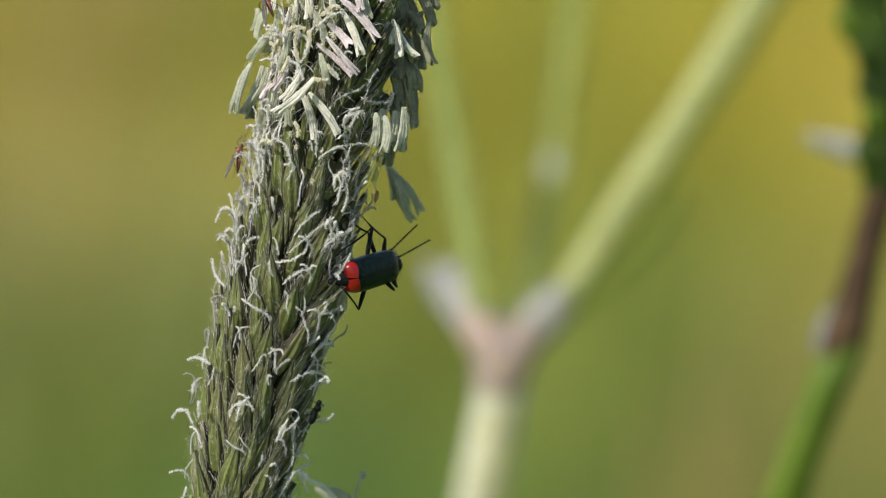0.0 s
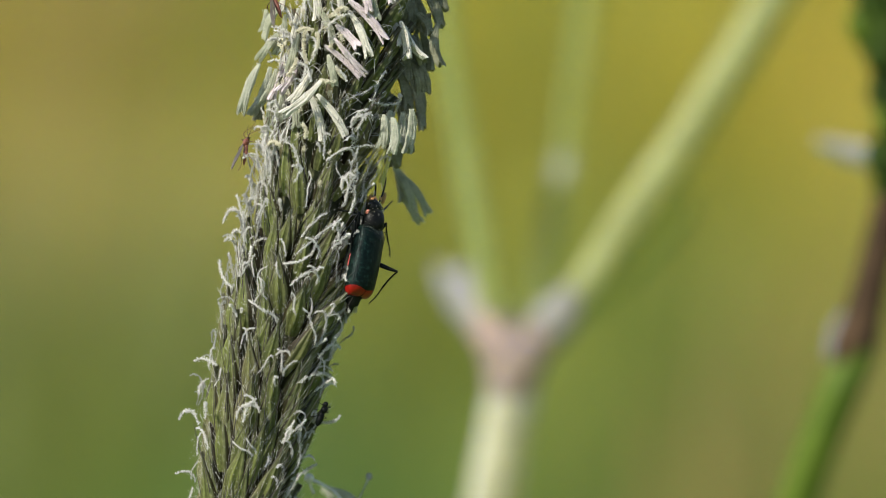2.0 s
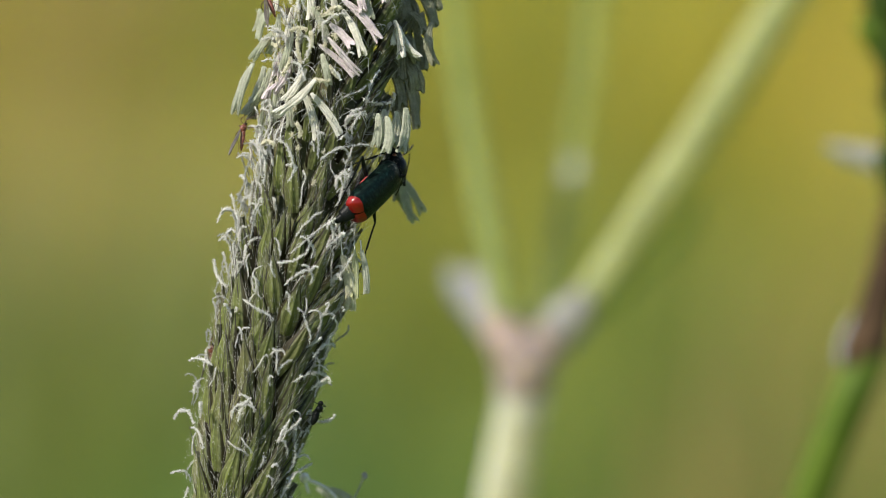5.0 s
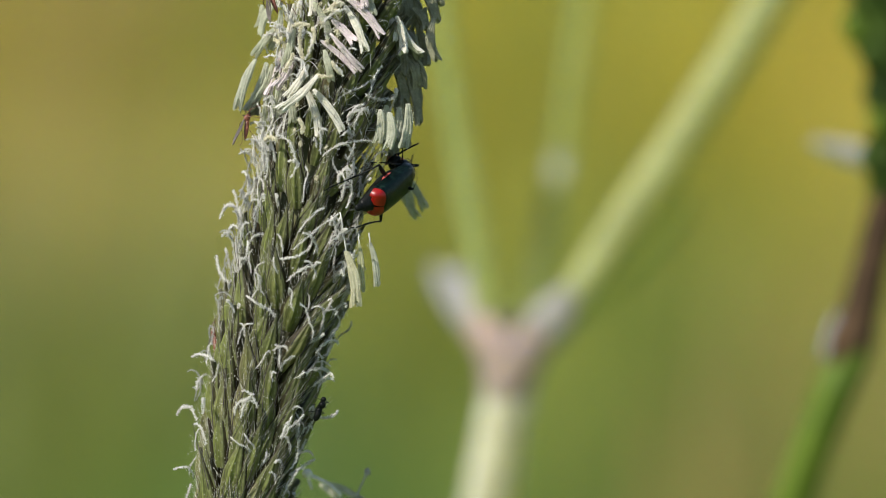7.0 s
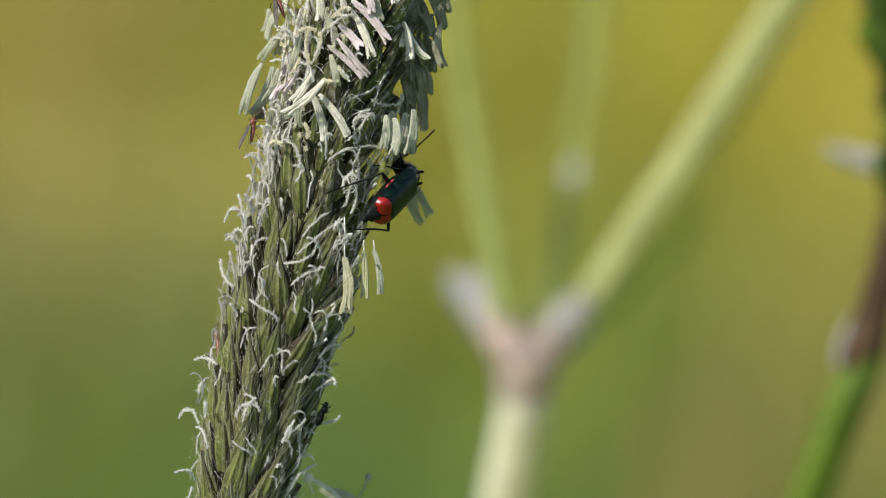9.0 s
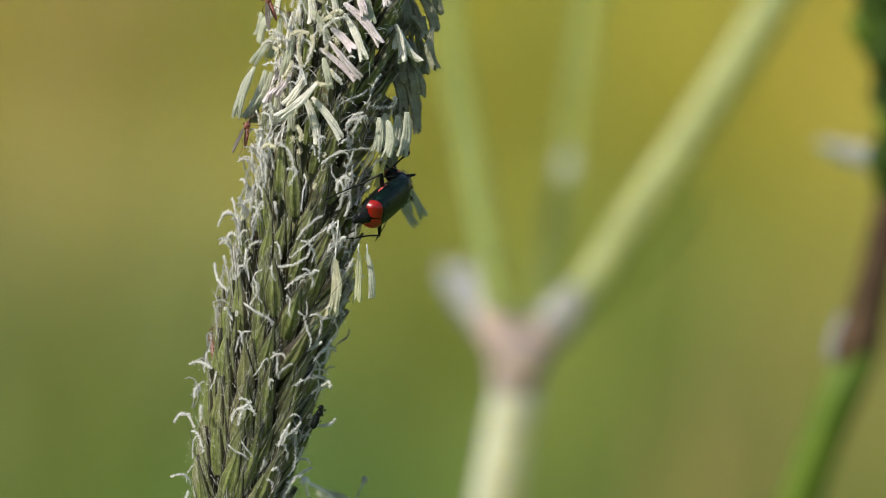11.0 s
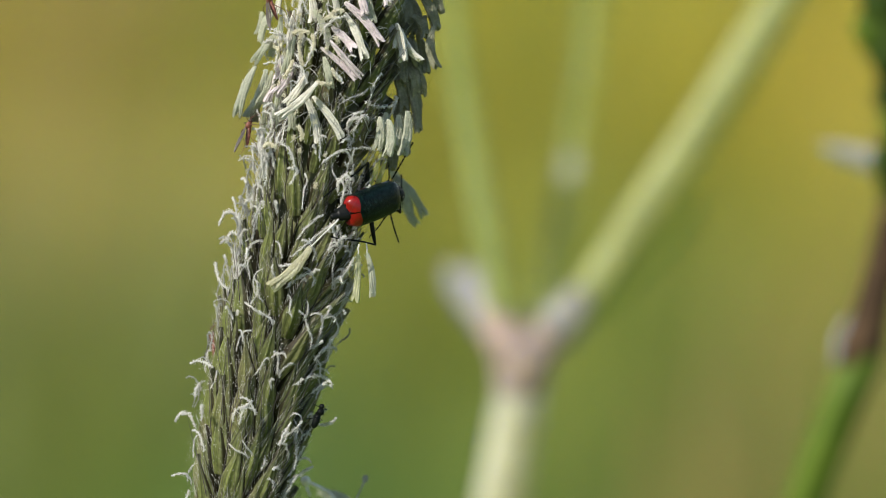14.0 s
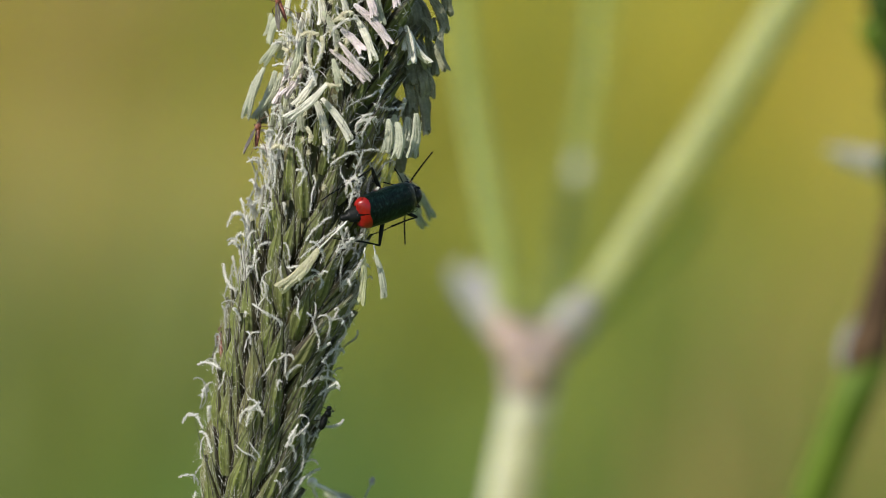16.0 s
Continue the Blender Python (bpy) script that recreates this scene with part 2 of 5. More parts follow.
# ---- mesh helpers ----
class Shape:
    """Collects points and faces of one mesh."""

    def __init__(self):
        self.points, self.faces, self.slots, self.uvs = [], [], [], []

    def face(self, ids, slot=0, uv=None):
        self.faces.append(ids)
        self.slots.append(slot)
        self.uvs.append(uv)

    def tube(self, path, radii, sides=6, slot=0, flat=1.0):
        """A tapering tube along a path with closed ends."""
        n, base = len(path), len(self.points)
        path = [Vector(p) for p in path]
        side = None
        for i, p in enumerate(path):
            way = (path[min(i + 1, n - 1)] - path[max(i - 1, 0)]).normalized()
            if side is None:
                side = way.orthogonal().normalized()
            side = (side - way * side.dot(way)).normalized()
            up = way.cross(side)
            r = radii[i] if hasattr(radii, "__len__") else radii
            for k in range(sides):
                a = 2 * math.pi * k / sides
                self.points.append(p + side * (math.cos(a) * r) + up * (math.sin(a) * r * flat))
        for i in range(n - 1):
            for k in range(sides):
                a, b = base + i * sides + k, base + i * sides + (k + 1) % sides
                self.face((a, b, b + sides, a + sides), slot)
        self.face(tuple(base + k for k in reversed(range(sides))), slot)
        self.face(tuple(base + (n - 1) * sides + k for k in range(sides)), slot)
        return self

    def hair(self, p, q, r, slot=0):
        """A three-sided needle from p to q."""
        p, q = Vector(p), Vector(q)
        way = (q - p).normalized()
        s = way.orthogonal().normalized()
        t = way.cross(s)
        base = len(self.points)
        for k in range(3):
            a = 2.0944 * k
            self.points.append(p + s * (math.cos(a) * r) + t * (math.sin(a) * r))
        self.points.append(q)
        for k in range(3):
            self.face((base + k, base + (k + 1) % 3, base + 3), slot)
        return self

    def ball(self, c, r, rows=6, sides=8, slot=0, turn=None):
        """An ellipsoid with the half axes r."""
        c, base = Vector(c), len(self.points)
        r = Vector(r) if hasattr(r, "__len__") else Vector((r, r, r))
        turn = turn or Matrix.Identity(3)
        for i in range(1, rows):
            a = math.pi * i / rows
            for k in range(sides):
                b = 2 * math.pi * k / sides
                self.points.append(c + turn @ Vector((r.x * math.sin(a) * math.cos(b), r.y * math.sin(a) * math.sin(b), r.z * math.cos(a))))
        top, low = len(self.points), len(self.points) + 1
        self.points += [c + turn @ Vector((0, 0, r.z)), c - turn @ Vector((0, 0, r.z))]
        for i in range(rows - 2):
            for k in range(sides):
                a, b = base + i * sides + k, base + i * sides + (k + 1) % sides
                self.face((a, a + sides, b + sides, b), slot)
        for k in range(sides):
            self.face((top, base + k, base + (k + 1) % sides), slot)
            e = base + (rows - 2) * sides
            self.face((low, e + (k + 1) % sides, e + k), slot)
        return self

    def sheet(self, grid, slot=0, uv=False, row_slots=None):
        """A sheet from rows of points."""
        base, w, h = len(self.points), len(grid[0]), len(grid)
        for row in grid:
            self.points += [Vector(p) for p in row]
        for i in range(h - 1):
            for k in range(w - 1):
                a = base + i * w + k
                q = None
                if uv:
                    q = [(k / (w - 1), i / (h - 1)), ((k + 1) / (w - 1), i / (h - 1)), ((k + 1) / (w - 1), (i + 1) / (h - 1)), (k / (w - 1), (i + 1) / (h - 1))]
                self.face((a, a + 1, a + w + 1, a + w), row_slots[i] if row_slots else slot, q)
        return self

    def mesh(self, name, mats, smooth=True):
        me = bpy.data.meshes.new(name)
        me.from_pydata([tuple(p) for p in self.points], [], self.faces)
        for m in mats:
            me.materials.append(MAT[m])
        me.polygons.foreach_set("material_index", self.slots)
        me.polygons.foreach_set("use_smooth", [smooth] * len(self.faces))
        if any(self.uvs):
            layer = me.uv_layers.new(name="UVMap")
            flat = []
            for f, uv in zip(self.faces, self.uvs):
                for j in range(len(f)):
                    flat += uv[j] if uv else (0.5, 0.2)
            layer.data.foreach_set("uv", flat)
        me.update()
        return me


def part(name, mesh, parent, m=None, label=""):
    """A mesh object under a thing or a part, at the pose m in its parent's space."""
    ob = new(name, mesh)
    ob.parent = parent
    if m is not None:
        ob.matrix_basis = m
    return tagged(ob, label)


def thing(name, m, label, category, group=""):
    """An Empty that carries the parts of one thing."""
    ob = new(name)
    ob.empty_display_size = 0.002
    ob.matrix_basis = m
    return tagged(ob, label, category, group)


def bezier(a, b, c, d, n):
    a, b, c, d = Vector(a), Vector(b), Vector(c), Vector(d)
    out = []
    for i in range(n + 1):
        t = i / n
        out.append(a * (1 - t) ** 3 + b * 3 * t * (1 - t) ** 2 + c * 3 * t * t * (1 - t) + d * t ** 3)
    return out


def smooth_path(points, n):
    """A rounded path through a few points (Catmull-Rom)."""
    p = [Vector(q) for q in points]
    p = [p[0] * 2 - p[1]] + p + [p[-1] * 2 - p[-2]]
    out = []
    for i in range(1, len(p) - 2):
        for k in range(n):
            t = k / n
            out.append(0.5 * (2 * p[i] + (p[i + 1] - p[i - 1]) * t + (2 * p[i - 1] - 5 * p[i] + 4 * p[i + 1] - p[i + 2]) * t * t
                              + (3 * p[i] - p[i - 1] - 3 * p[i + 1] + p[i + 2]) * t ** 3))
    out.append(p[-2])
    return out


def frame_of(x, y, z):
    return Matrix((x, y, z)).transposed()


def aim(origin, along, out):
    """The pose whose z points along and whose -y points out."""
    z = Vector(along).normalized()
    y = -(Vector(out) - z * Vector(out).dot(z)).normalized()
    x = y.cross(z)
    return Matrix.Translation(origin) @ frame_of(x, y, z).to_4x4()


rng = random.Random(7)


# ---- ground and meadow ----
def make_ground():
    s = Shape()
    n = 60
    def reach(i):
        a = 2.0 * i / n - 1.0
        return math.copysign(abs(a) ** 5 * 2500 + abs(a) * 6, a)
    s.sheet([[(reach(k), reach(i) + 3, 0.0) for k in range(n + 1)] for i in range(n + 1)])
    g = new("ground", s.mesh("ground", ["meadow"]))
    tagged(g, "meadow ground with patchy green and yellow growth", "ground", kind="structure")


def make_grass():
    s = Shape()
    r = random.Random(3)
    for i in range(110000):
        y = r.uniform(1.6, 8.5)
        x = r.uniform(-1, 1) * (0.35 + 0.11 * y)
        if i >= 26000:
            x, y = r.gauss(0, 2.6), r.gauss(3.0, 3.2)
            if abs(x) < 0.35 + 0.11 * y and y > 1.6 or x * x + y * y < 0.25:
                continue
        patch = noise.noise(Vector((x * 2.0, y * 1.3, 0.3)))
        h = r.uniform(0.08, 0.24) * (1 + 0.5 * patch)
        a, lean = r.uniform(0, 6.283), r.uniform(0.02, 0.10)
        d = Vector((math.cos(a), math.sin(a), 0))
        w = Vector((-d.y, d.x, 0)) * r.uniform(0.002, 0.004)
        p = Vector((x, y, -0.004))
        b = len(s.points)
        s.points += [p - w, p + w, p + d * lean * 0.4 + Vector((0, 0, h * 0.6)) + w * 0.7, p + d * lean * 0.4 + Vector((0, 0, h * 0.6)) - w * 0.7, p + d * lean + Vector((0, 0, h))]
        s.face((b, b + 1, b + 2, b + 3))
        s.face((b + 3, b + 2, b + 4))
    tagged(new("grass", s.mesh("grass", ["blade"])), "blurred green and yellowing meadow grass on the ground", "grass", kind="stuff")
    s = Shape()
    for i in range(2900):
        y = r.uniform(3.7, 8.5)
        x = r.uniform(-1, 1) * (0.35 + 0.11 * y)
        if noise.noise(Vector((x * 2.2, y * 0.9, 4.0))) < -0.05 - 0.9 * x:
            continue
        h = r.uniform(0.12, 0.26)
        p = Vector((x, y, h))
        s.hair(Vector((x, y, -0.004)), p, 0.0015, 1)
        for k in range(5):
            a = k * 1.2566 + r.uniform(0, 1)
            d = Vector((math.cos(a), math.sin(a), 0.5)) * 0.010
            e = Vector((-math.sin(a), math.cos(a), 0)) * 0.006
            b = len(s.points)
            s.points += [p, p + d * 0.7 + e, p + d, p + d * 0.7 - e]
            s.face((b, b + 1, b + 2, b + 3))
    tagged(new("meadow_flowers", s.mesh("meadow_flowers", ["petal", "blade"])), "blurred small yellow meadow flowers among the grass", "flowers", kind="stuff")


def make_clump(x0, y0, spread, count, mat, name, label, seed):
    s = Shape()
    r = random.Random(seed)
    for i in range(count):
        x, y, h = r.gauss(x0, spread), r.gauss(y0, spread * 2.2), r.uniform(0.10, 0.26)
        a = r.uniform(0, 6.283)
        d = Vector((math.cos(a), math.sin(a), 0))
        w = Vector((-d.y, d.x, 0)) * r.uniform(0.002, 0.0045)
        p, b = Vector((x, y, -0.004)), len(s.points)
        s.points += [p - w, p + w, p + d * 0.03 + Vector((0, 0, h * 0.6)) + w, p + d * 0.03 + Vector((0, 0, h * 0.6)) - w, p + d * 0.07 + Vector((0, 0, h))]
        s.face((b, b + 1, b + 2, b + 3))
        s.face((b + 3, b + 2, b + 4))
    tagged(new(name, s.mesh(name, [mat])), label, "grass", kind="stuff")


make_ground()
make_grass()
make_clump(-0.22, 3.10, 0.08, 260, "straw", "dry_grass", "blurred tuft of dry straw-coloured meadow grass", 5)
make_clump(-0.33, 4.7, 0.12, 300, "straw", "dry_grass", "blurred tuft of dry straw-coloured meadow grass", 10)
make_clump(0.30, 4.3, 0.09, 90, "straw", "dry_grass", "blurred tuft of dry straw-coloured meadow grass", 6)
make_clump(-0.27, 4.1, 0.09, 380, "straw", "dry_grass", "blurred tuft of dry straw-coloured meadow grass", 11)
make_clump(0.15, 2.35, 0.035, 110, "straw", "dry_grass", "blurred tuft of dry straw-coloured meadow grass", 13)
make_clump(0.24, 2.75, 0.06, 120, "straw", "dry_grass", "blurred tuft of dry straw-coloured meadow grass", 8)

make_clump(-0.16, 2.75, 0.06, 150, "deep_blade", "deep_green_grass", "blurred tuft of deep green meadow grass", 9)


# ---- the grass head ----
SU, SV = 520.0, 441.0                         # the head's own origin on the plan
HEAD_AT = VIEW @ Matrix.Translation(((SU - 784) * U, 0.30, (441 - SV) * U))


def on(u, v, y=0.0):
    """A place on the head's plan: drafting units across and down, metres away."""
    return Vector(((u - SU) * U, y, (SV - v) * U))


AXIS_V = [-260, 0, 100, 200, 300, 400, 500, 600, 700, 882, 1100]
AXIS_U = [655, 622, 602, 579, 556, 532, 511, 488, 459, 424, 384]
AXIS_R = [84, 88, 88, 88, 88, 90, 94, 99, 93, 79, 62]


def axis_u(v):
    return float(np.interp(v, AXIS_V, AXIS_U))


def axis_r(v):
    return float(np.interp(v, AXIS_V, AXIS_R)) * U


def surface(v, turn, extra=0.0):
    """A place on the head's surface; turn 0 faces the lens, 90 degrees faces right. Gives the place and the way out."""
    out = Vector((math.sin(turn), -math.cos(turn), 0))
    return on(axis_u(v), v) + out * (axis_r(v) + extra), out


def axis_way(v):
    return (on(axis_u(v - 20), v - 20) - on(axis_u(v + 20), v + 20)).normalized()


def glume_rows(L, W, T, rows, cols, bend):
    """A keeled scale: broad low down, drawn out into a narrow point."""
    grid = []
    for a in range(rows + 1):
        t = a / rows
        w = W * (0.35 + 0.65 * math.sin(math.pi * min(1.0, 0.16 + 0.84 * t ** 0.9)) ** 0.8) * min(1.0, (1.015 - t) * 1.7) ** 0.95
        row = []
        for c in range(cols):
            q = -1 + 2 * c / (cols - 1)
            dome = math.sqrt(max(0.0, 1 - q * q)) + (0.10 * math.cos(q * 9.4) + 0.16 * math.exp(-(q / 0.16) ** 2)) * (1 - q * q)
            row.append((w * q, -T * (w / W) * dome - bend * t * t, L * t))
        grid.append(row)
    return grid


def spikelet_mesh(i):
    """A lance-shaped spikelet: two keeled glumes that part at the tips, silky fringes on keels and margins."""
    r = random.Random(100 + i)
    L, W, T = r.uniform(0.0029, 0.0034), r.uniform(0.00046, 0.00056), r.uniform(0.00036, 0.00046)
    s = Shape()
    rows, cols = 12, 15
    grid = glume_rows(L, W, T, rows, cols, r.uniform(-0.0002, 0.0003))
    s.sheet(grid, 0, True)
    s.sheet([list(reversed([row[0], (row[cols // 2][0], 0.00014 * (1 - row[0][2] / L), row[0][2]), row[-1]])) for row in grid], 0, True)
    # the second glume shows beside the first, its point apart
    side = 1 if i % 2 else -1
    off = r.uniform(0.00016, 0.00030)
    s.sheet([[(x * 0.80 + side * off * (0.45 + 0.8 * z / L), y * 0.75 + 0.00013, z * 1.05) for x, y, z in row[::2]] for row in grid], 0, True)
    for k in range(34):
        t, edge = r.uniform(0.15, 1.0), r.choice((-1, 1))
        x, y, z = grid[min(rows, int(t * rows + 0.5))][0 if edge < 0 else -1]
        p = Vector((x, y, L * t))
        s.hair(p, p + Vector((edge * r.uniform(0.00003, 0.00026), r.uniform(-0.00028, 0.00008), r.uniform(0.00025, 0.0008))), 0.0000085, 1)
    for k in range(8):
        t = r.uniform(0.1, 0.95)
        x, y, z = grid[int(t * rows)][cols // 2 + r.choice((-1, 0, 1))]
        p = Vector((x, y, L * t))
        s.hair(p, p + Vector((r.uniform(-0.00012, 0.00012), -r.uniform(0.00004, 0.00018), r.uniform(0.0002, 0.0006))), 0.0000080, 1)
    return s.mesh("spikelet", ["glume", "cilia"]), L


def awn_mesh(i):
    """Two dark bristles that run up beside a spikelet and past its tip."""
    r = random.Random(200 + i)
    x = r.uniform(0.00025, 0.00045) * (1 if i % 2 else -1)
    p = bezier((x * 0.6, -0.00022, 0.0006), (x * 1.2, -0.00044, 0.0018), (x * 1.3 + r.uniform(-.0002, .0002), -0.00046, 0.0030), (x * 1.6 + r.uniform(-.0003, .0003), -0.00050 - r.uniform(0, .0002), 0.0038 + r.uniform(0, 0.0009)), 9)
    q = [Vector((-1.0 * a.x + r.uniform(-0.00003, 0.00003), a.y * 1.0, a.z * 0.9)) for a in p]
    rad = [0.00002, 0.000024, 0.000025, 0.000024, 0.000022, 0.000019, 0.000016, 0.000012, 0.000008, 0.000004]
    return Shape().tube(q[:7], [0.5 * k for k in rad[:7]], 4).tube(p, [0.8 * k for k in rad], 4).mesh("awn", ["awn"])


def stigma_mesh(i):
    """A feathery crooked stigma: a thin thread thick with short papillae."""
    r = random.Random(300 + i)
    L = r.uniform(0.0014, 0.0028)
    hook = r.uniform(0.4, 2.6) * (1 if i % 2 else -1)
    p, way, path = Vector((0, 0, 0)), Vector((0, -0.15, 1)).normalized(), []
    n = 18
    for k in range(n + 1):
        path.append(p.copy())
        p = p + way * (L / n)
        bend = r.uniform(-0.22, 0.22) + (hook / 6 if k > n - 7 else hook * 0.02)
        way = (Matrix.Rotation(bend, 3, "Y") @ Matrix.Rotation(r.uniform(-0.25, 0.25), 3, "X") @ way).normalized()
    return feather(path, r, 420).mesh("stigma", ["stigma"])


def feather(path, r, count):
    """A thin thread along a path, feathered with fine papillae and dusted with grains."""
    n = len(path) - 1
    s = Shape()
    s.tube(path, [0.000009 + 0.000004 * math.sin(math.pi * k / n) + r.uniform(-0.000002, 0.000002) for k in range(n + 1)], 5)
    for k in range(count):
        t = (1 - r.random() ** 1.2 * 0.97) * n
        j = min(int(t), n - 1)
        q = path[j].lerp(path[j + 1], t - j)
        way = (path[j + 1] - path[j]).normalized()
        d = Vector((r.gauss(0, 1), r.gauss(0, 1), r.gauss(0, 1))).normalized()
        d = (d - way * d.dot(way) * 0.8 + way * 0.45).normalized()
        size = r.uniform(0.00006, 0.00021) * (0.5 + 0.5 * math.sin(math.pi * (0.15 + 0.8 * t / n)))
        s.hair(q, q + d * size, 0.0000080)
        if k % 3 == 0:
            s.ball(q + d * size * r.uniform(0.2, 1.0), r.uniform(0.000012, 0.000034), 3, 4)
    return s


def anther_mesh(i, mat):
    """An anther: two long pollen sacs grown together, a furrow between them and an open slit with raised lips in each, drawn in at the top, cut off slantwise at the lower end, dusted with pollen."""
    r = random.Random(400 + i)
    L, W, H = 0.0024, 0.000210, 0.000165
    s = Shape()
    n, w = 34, 36
    flare, curl, bend = r.uniform(0.1, 0.55), r.uniform(-0.00016, 0.00034), r.uniform(-0.00022, 0.00022)
    twist, notch, slant, uneven = r.uniform(-1.3, 1.3), r.uniform(0.05, 0.17), r.uniform(-0.05, 0.05), r.uniform(-0.22, 0.22)

    def front(q, t):
        """How far the face stands out at q across the anther."""
        q += 0.07 * math.sin(t * 8 + i)
        a = abs(q)
        lobe = (1 + uneven * (1 if q > 0 else -1)) * math.exp(-((a - 0.36) / 0.24) ** 2)
        lip = 0.15 * math.exp(-((a - 0.86) / 0.10) ** 2)
        return 0.66 + 0.30 * lobe + lip - 0.03 * math.exp(-((a - 0.66) / 0.07) ** 2)

    rows = []
    for a in range(n + 1):
        t = a / n
        body = (0.40 + 0.54 * min(1.0, t * 2.6) ** 0.8) * (1 + flare * max(0.0, (t - 0.72) / 0.28) ** 1.6) * (1.0 if t < 0.97 else 0.9) * (1 + 0.05 * math.sin(t * 13 + i * 2))
        turn = twist * (t - 0.4)
        row = []
        for k in range(w):
            b = 2 * math.pi * k / w
            cx, sy = math.cos(b), math.sin(b)
            y = -H * front(cx, t) * min(1.0, abs(sy) * 2.2) if sy < 0 else 0.5 * H * math.sqrt(sy)
            crust = 1 + 0.05 * math.sin(t * 29 + k * 1.9 + i) + r.uniform(-0.15, 0.15)
            x, y = W * cx * body * (1 + r.uniform(-0.06, 0.06)), y * body * crust
            x, y = x * math.cos(turn) - y * math.sin(turn), x * math.sin(turn) + y * math.cos(turn)
            cleft = max(0.0, 1 - abs(cx) * 2.2) * notch * max(0.0, t - 0.8) / 0.2 + (slant * cx + 0.05 * math.sin(b * 3 + i)) * max(0.0, t - 0.6)
            row.append((x + bend * math.sin(math.pi * t), y - curl * math.sin(math.pi * t), -L * (t - cleft)))
        row.append(row[0])
        rows.append(row)
    s.sheet(rows)
    for row, dz in ((rows[0], 0.00003), (rows[-1], 0.00016)):
        c = sum((Vector(p) for p in row[:-1]), Vector()) / w
        s.sheet([[c + (Vector(p) - c) * 0.25 + Vector((0, 0, dz)) for p in row], row] if row is rows[0] else [row, [c + (Vector(p) - c) * 0.72 + Vector((0, 0, dz)) for p in row], [c + Vector((0, 0, dz)) for p in row]])
    for k in range(0 if mat == "anther_grey" else 190):
        t, cx = r.random(), r.uniform(-0.9, 0.9)
        turn = twist * (t - 0.4)
        x, y = W * cx, -H * (front(cx, t) + 0.04)
        s.ball((x * math.cos(turn) - y * math.sin(turn) + bend * math.sin(math.pi * t), x * math.sin(turn) + y * math.cos(turn) - curl * math.sin(math.pi * t), -L * t), r.uniform(0.000006, 0.000021), 3, 4, 1)
    return s.mesh("anther", [mat, "pollen"])


head = thing("grass_head", HEAD_AT, "flowering grass head, grey-green spikelets with white stigmas and pale anthers", "grass head")
LEN0 = 0.0024


def joined(name, pieces, mats):
    """One mesh from many posed copies of other meshes."""
    bm = bmesh.new()
    for m, source in pieces:
        me = source.copy()
        me.transform(m)
        bm.from_mesh(me)
        bpy.data.meshes.remove(me)
    me = bpy.data.meshes.new(name)
    bm.to_mesh(me)
    bm.free()
    for n in mats:
        me.materials.append(MAT[n])
    return me


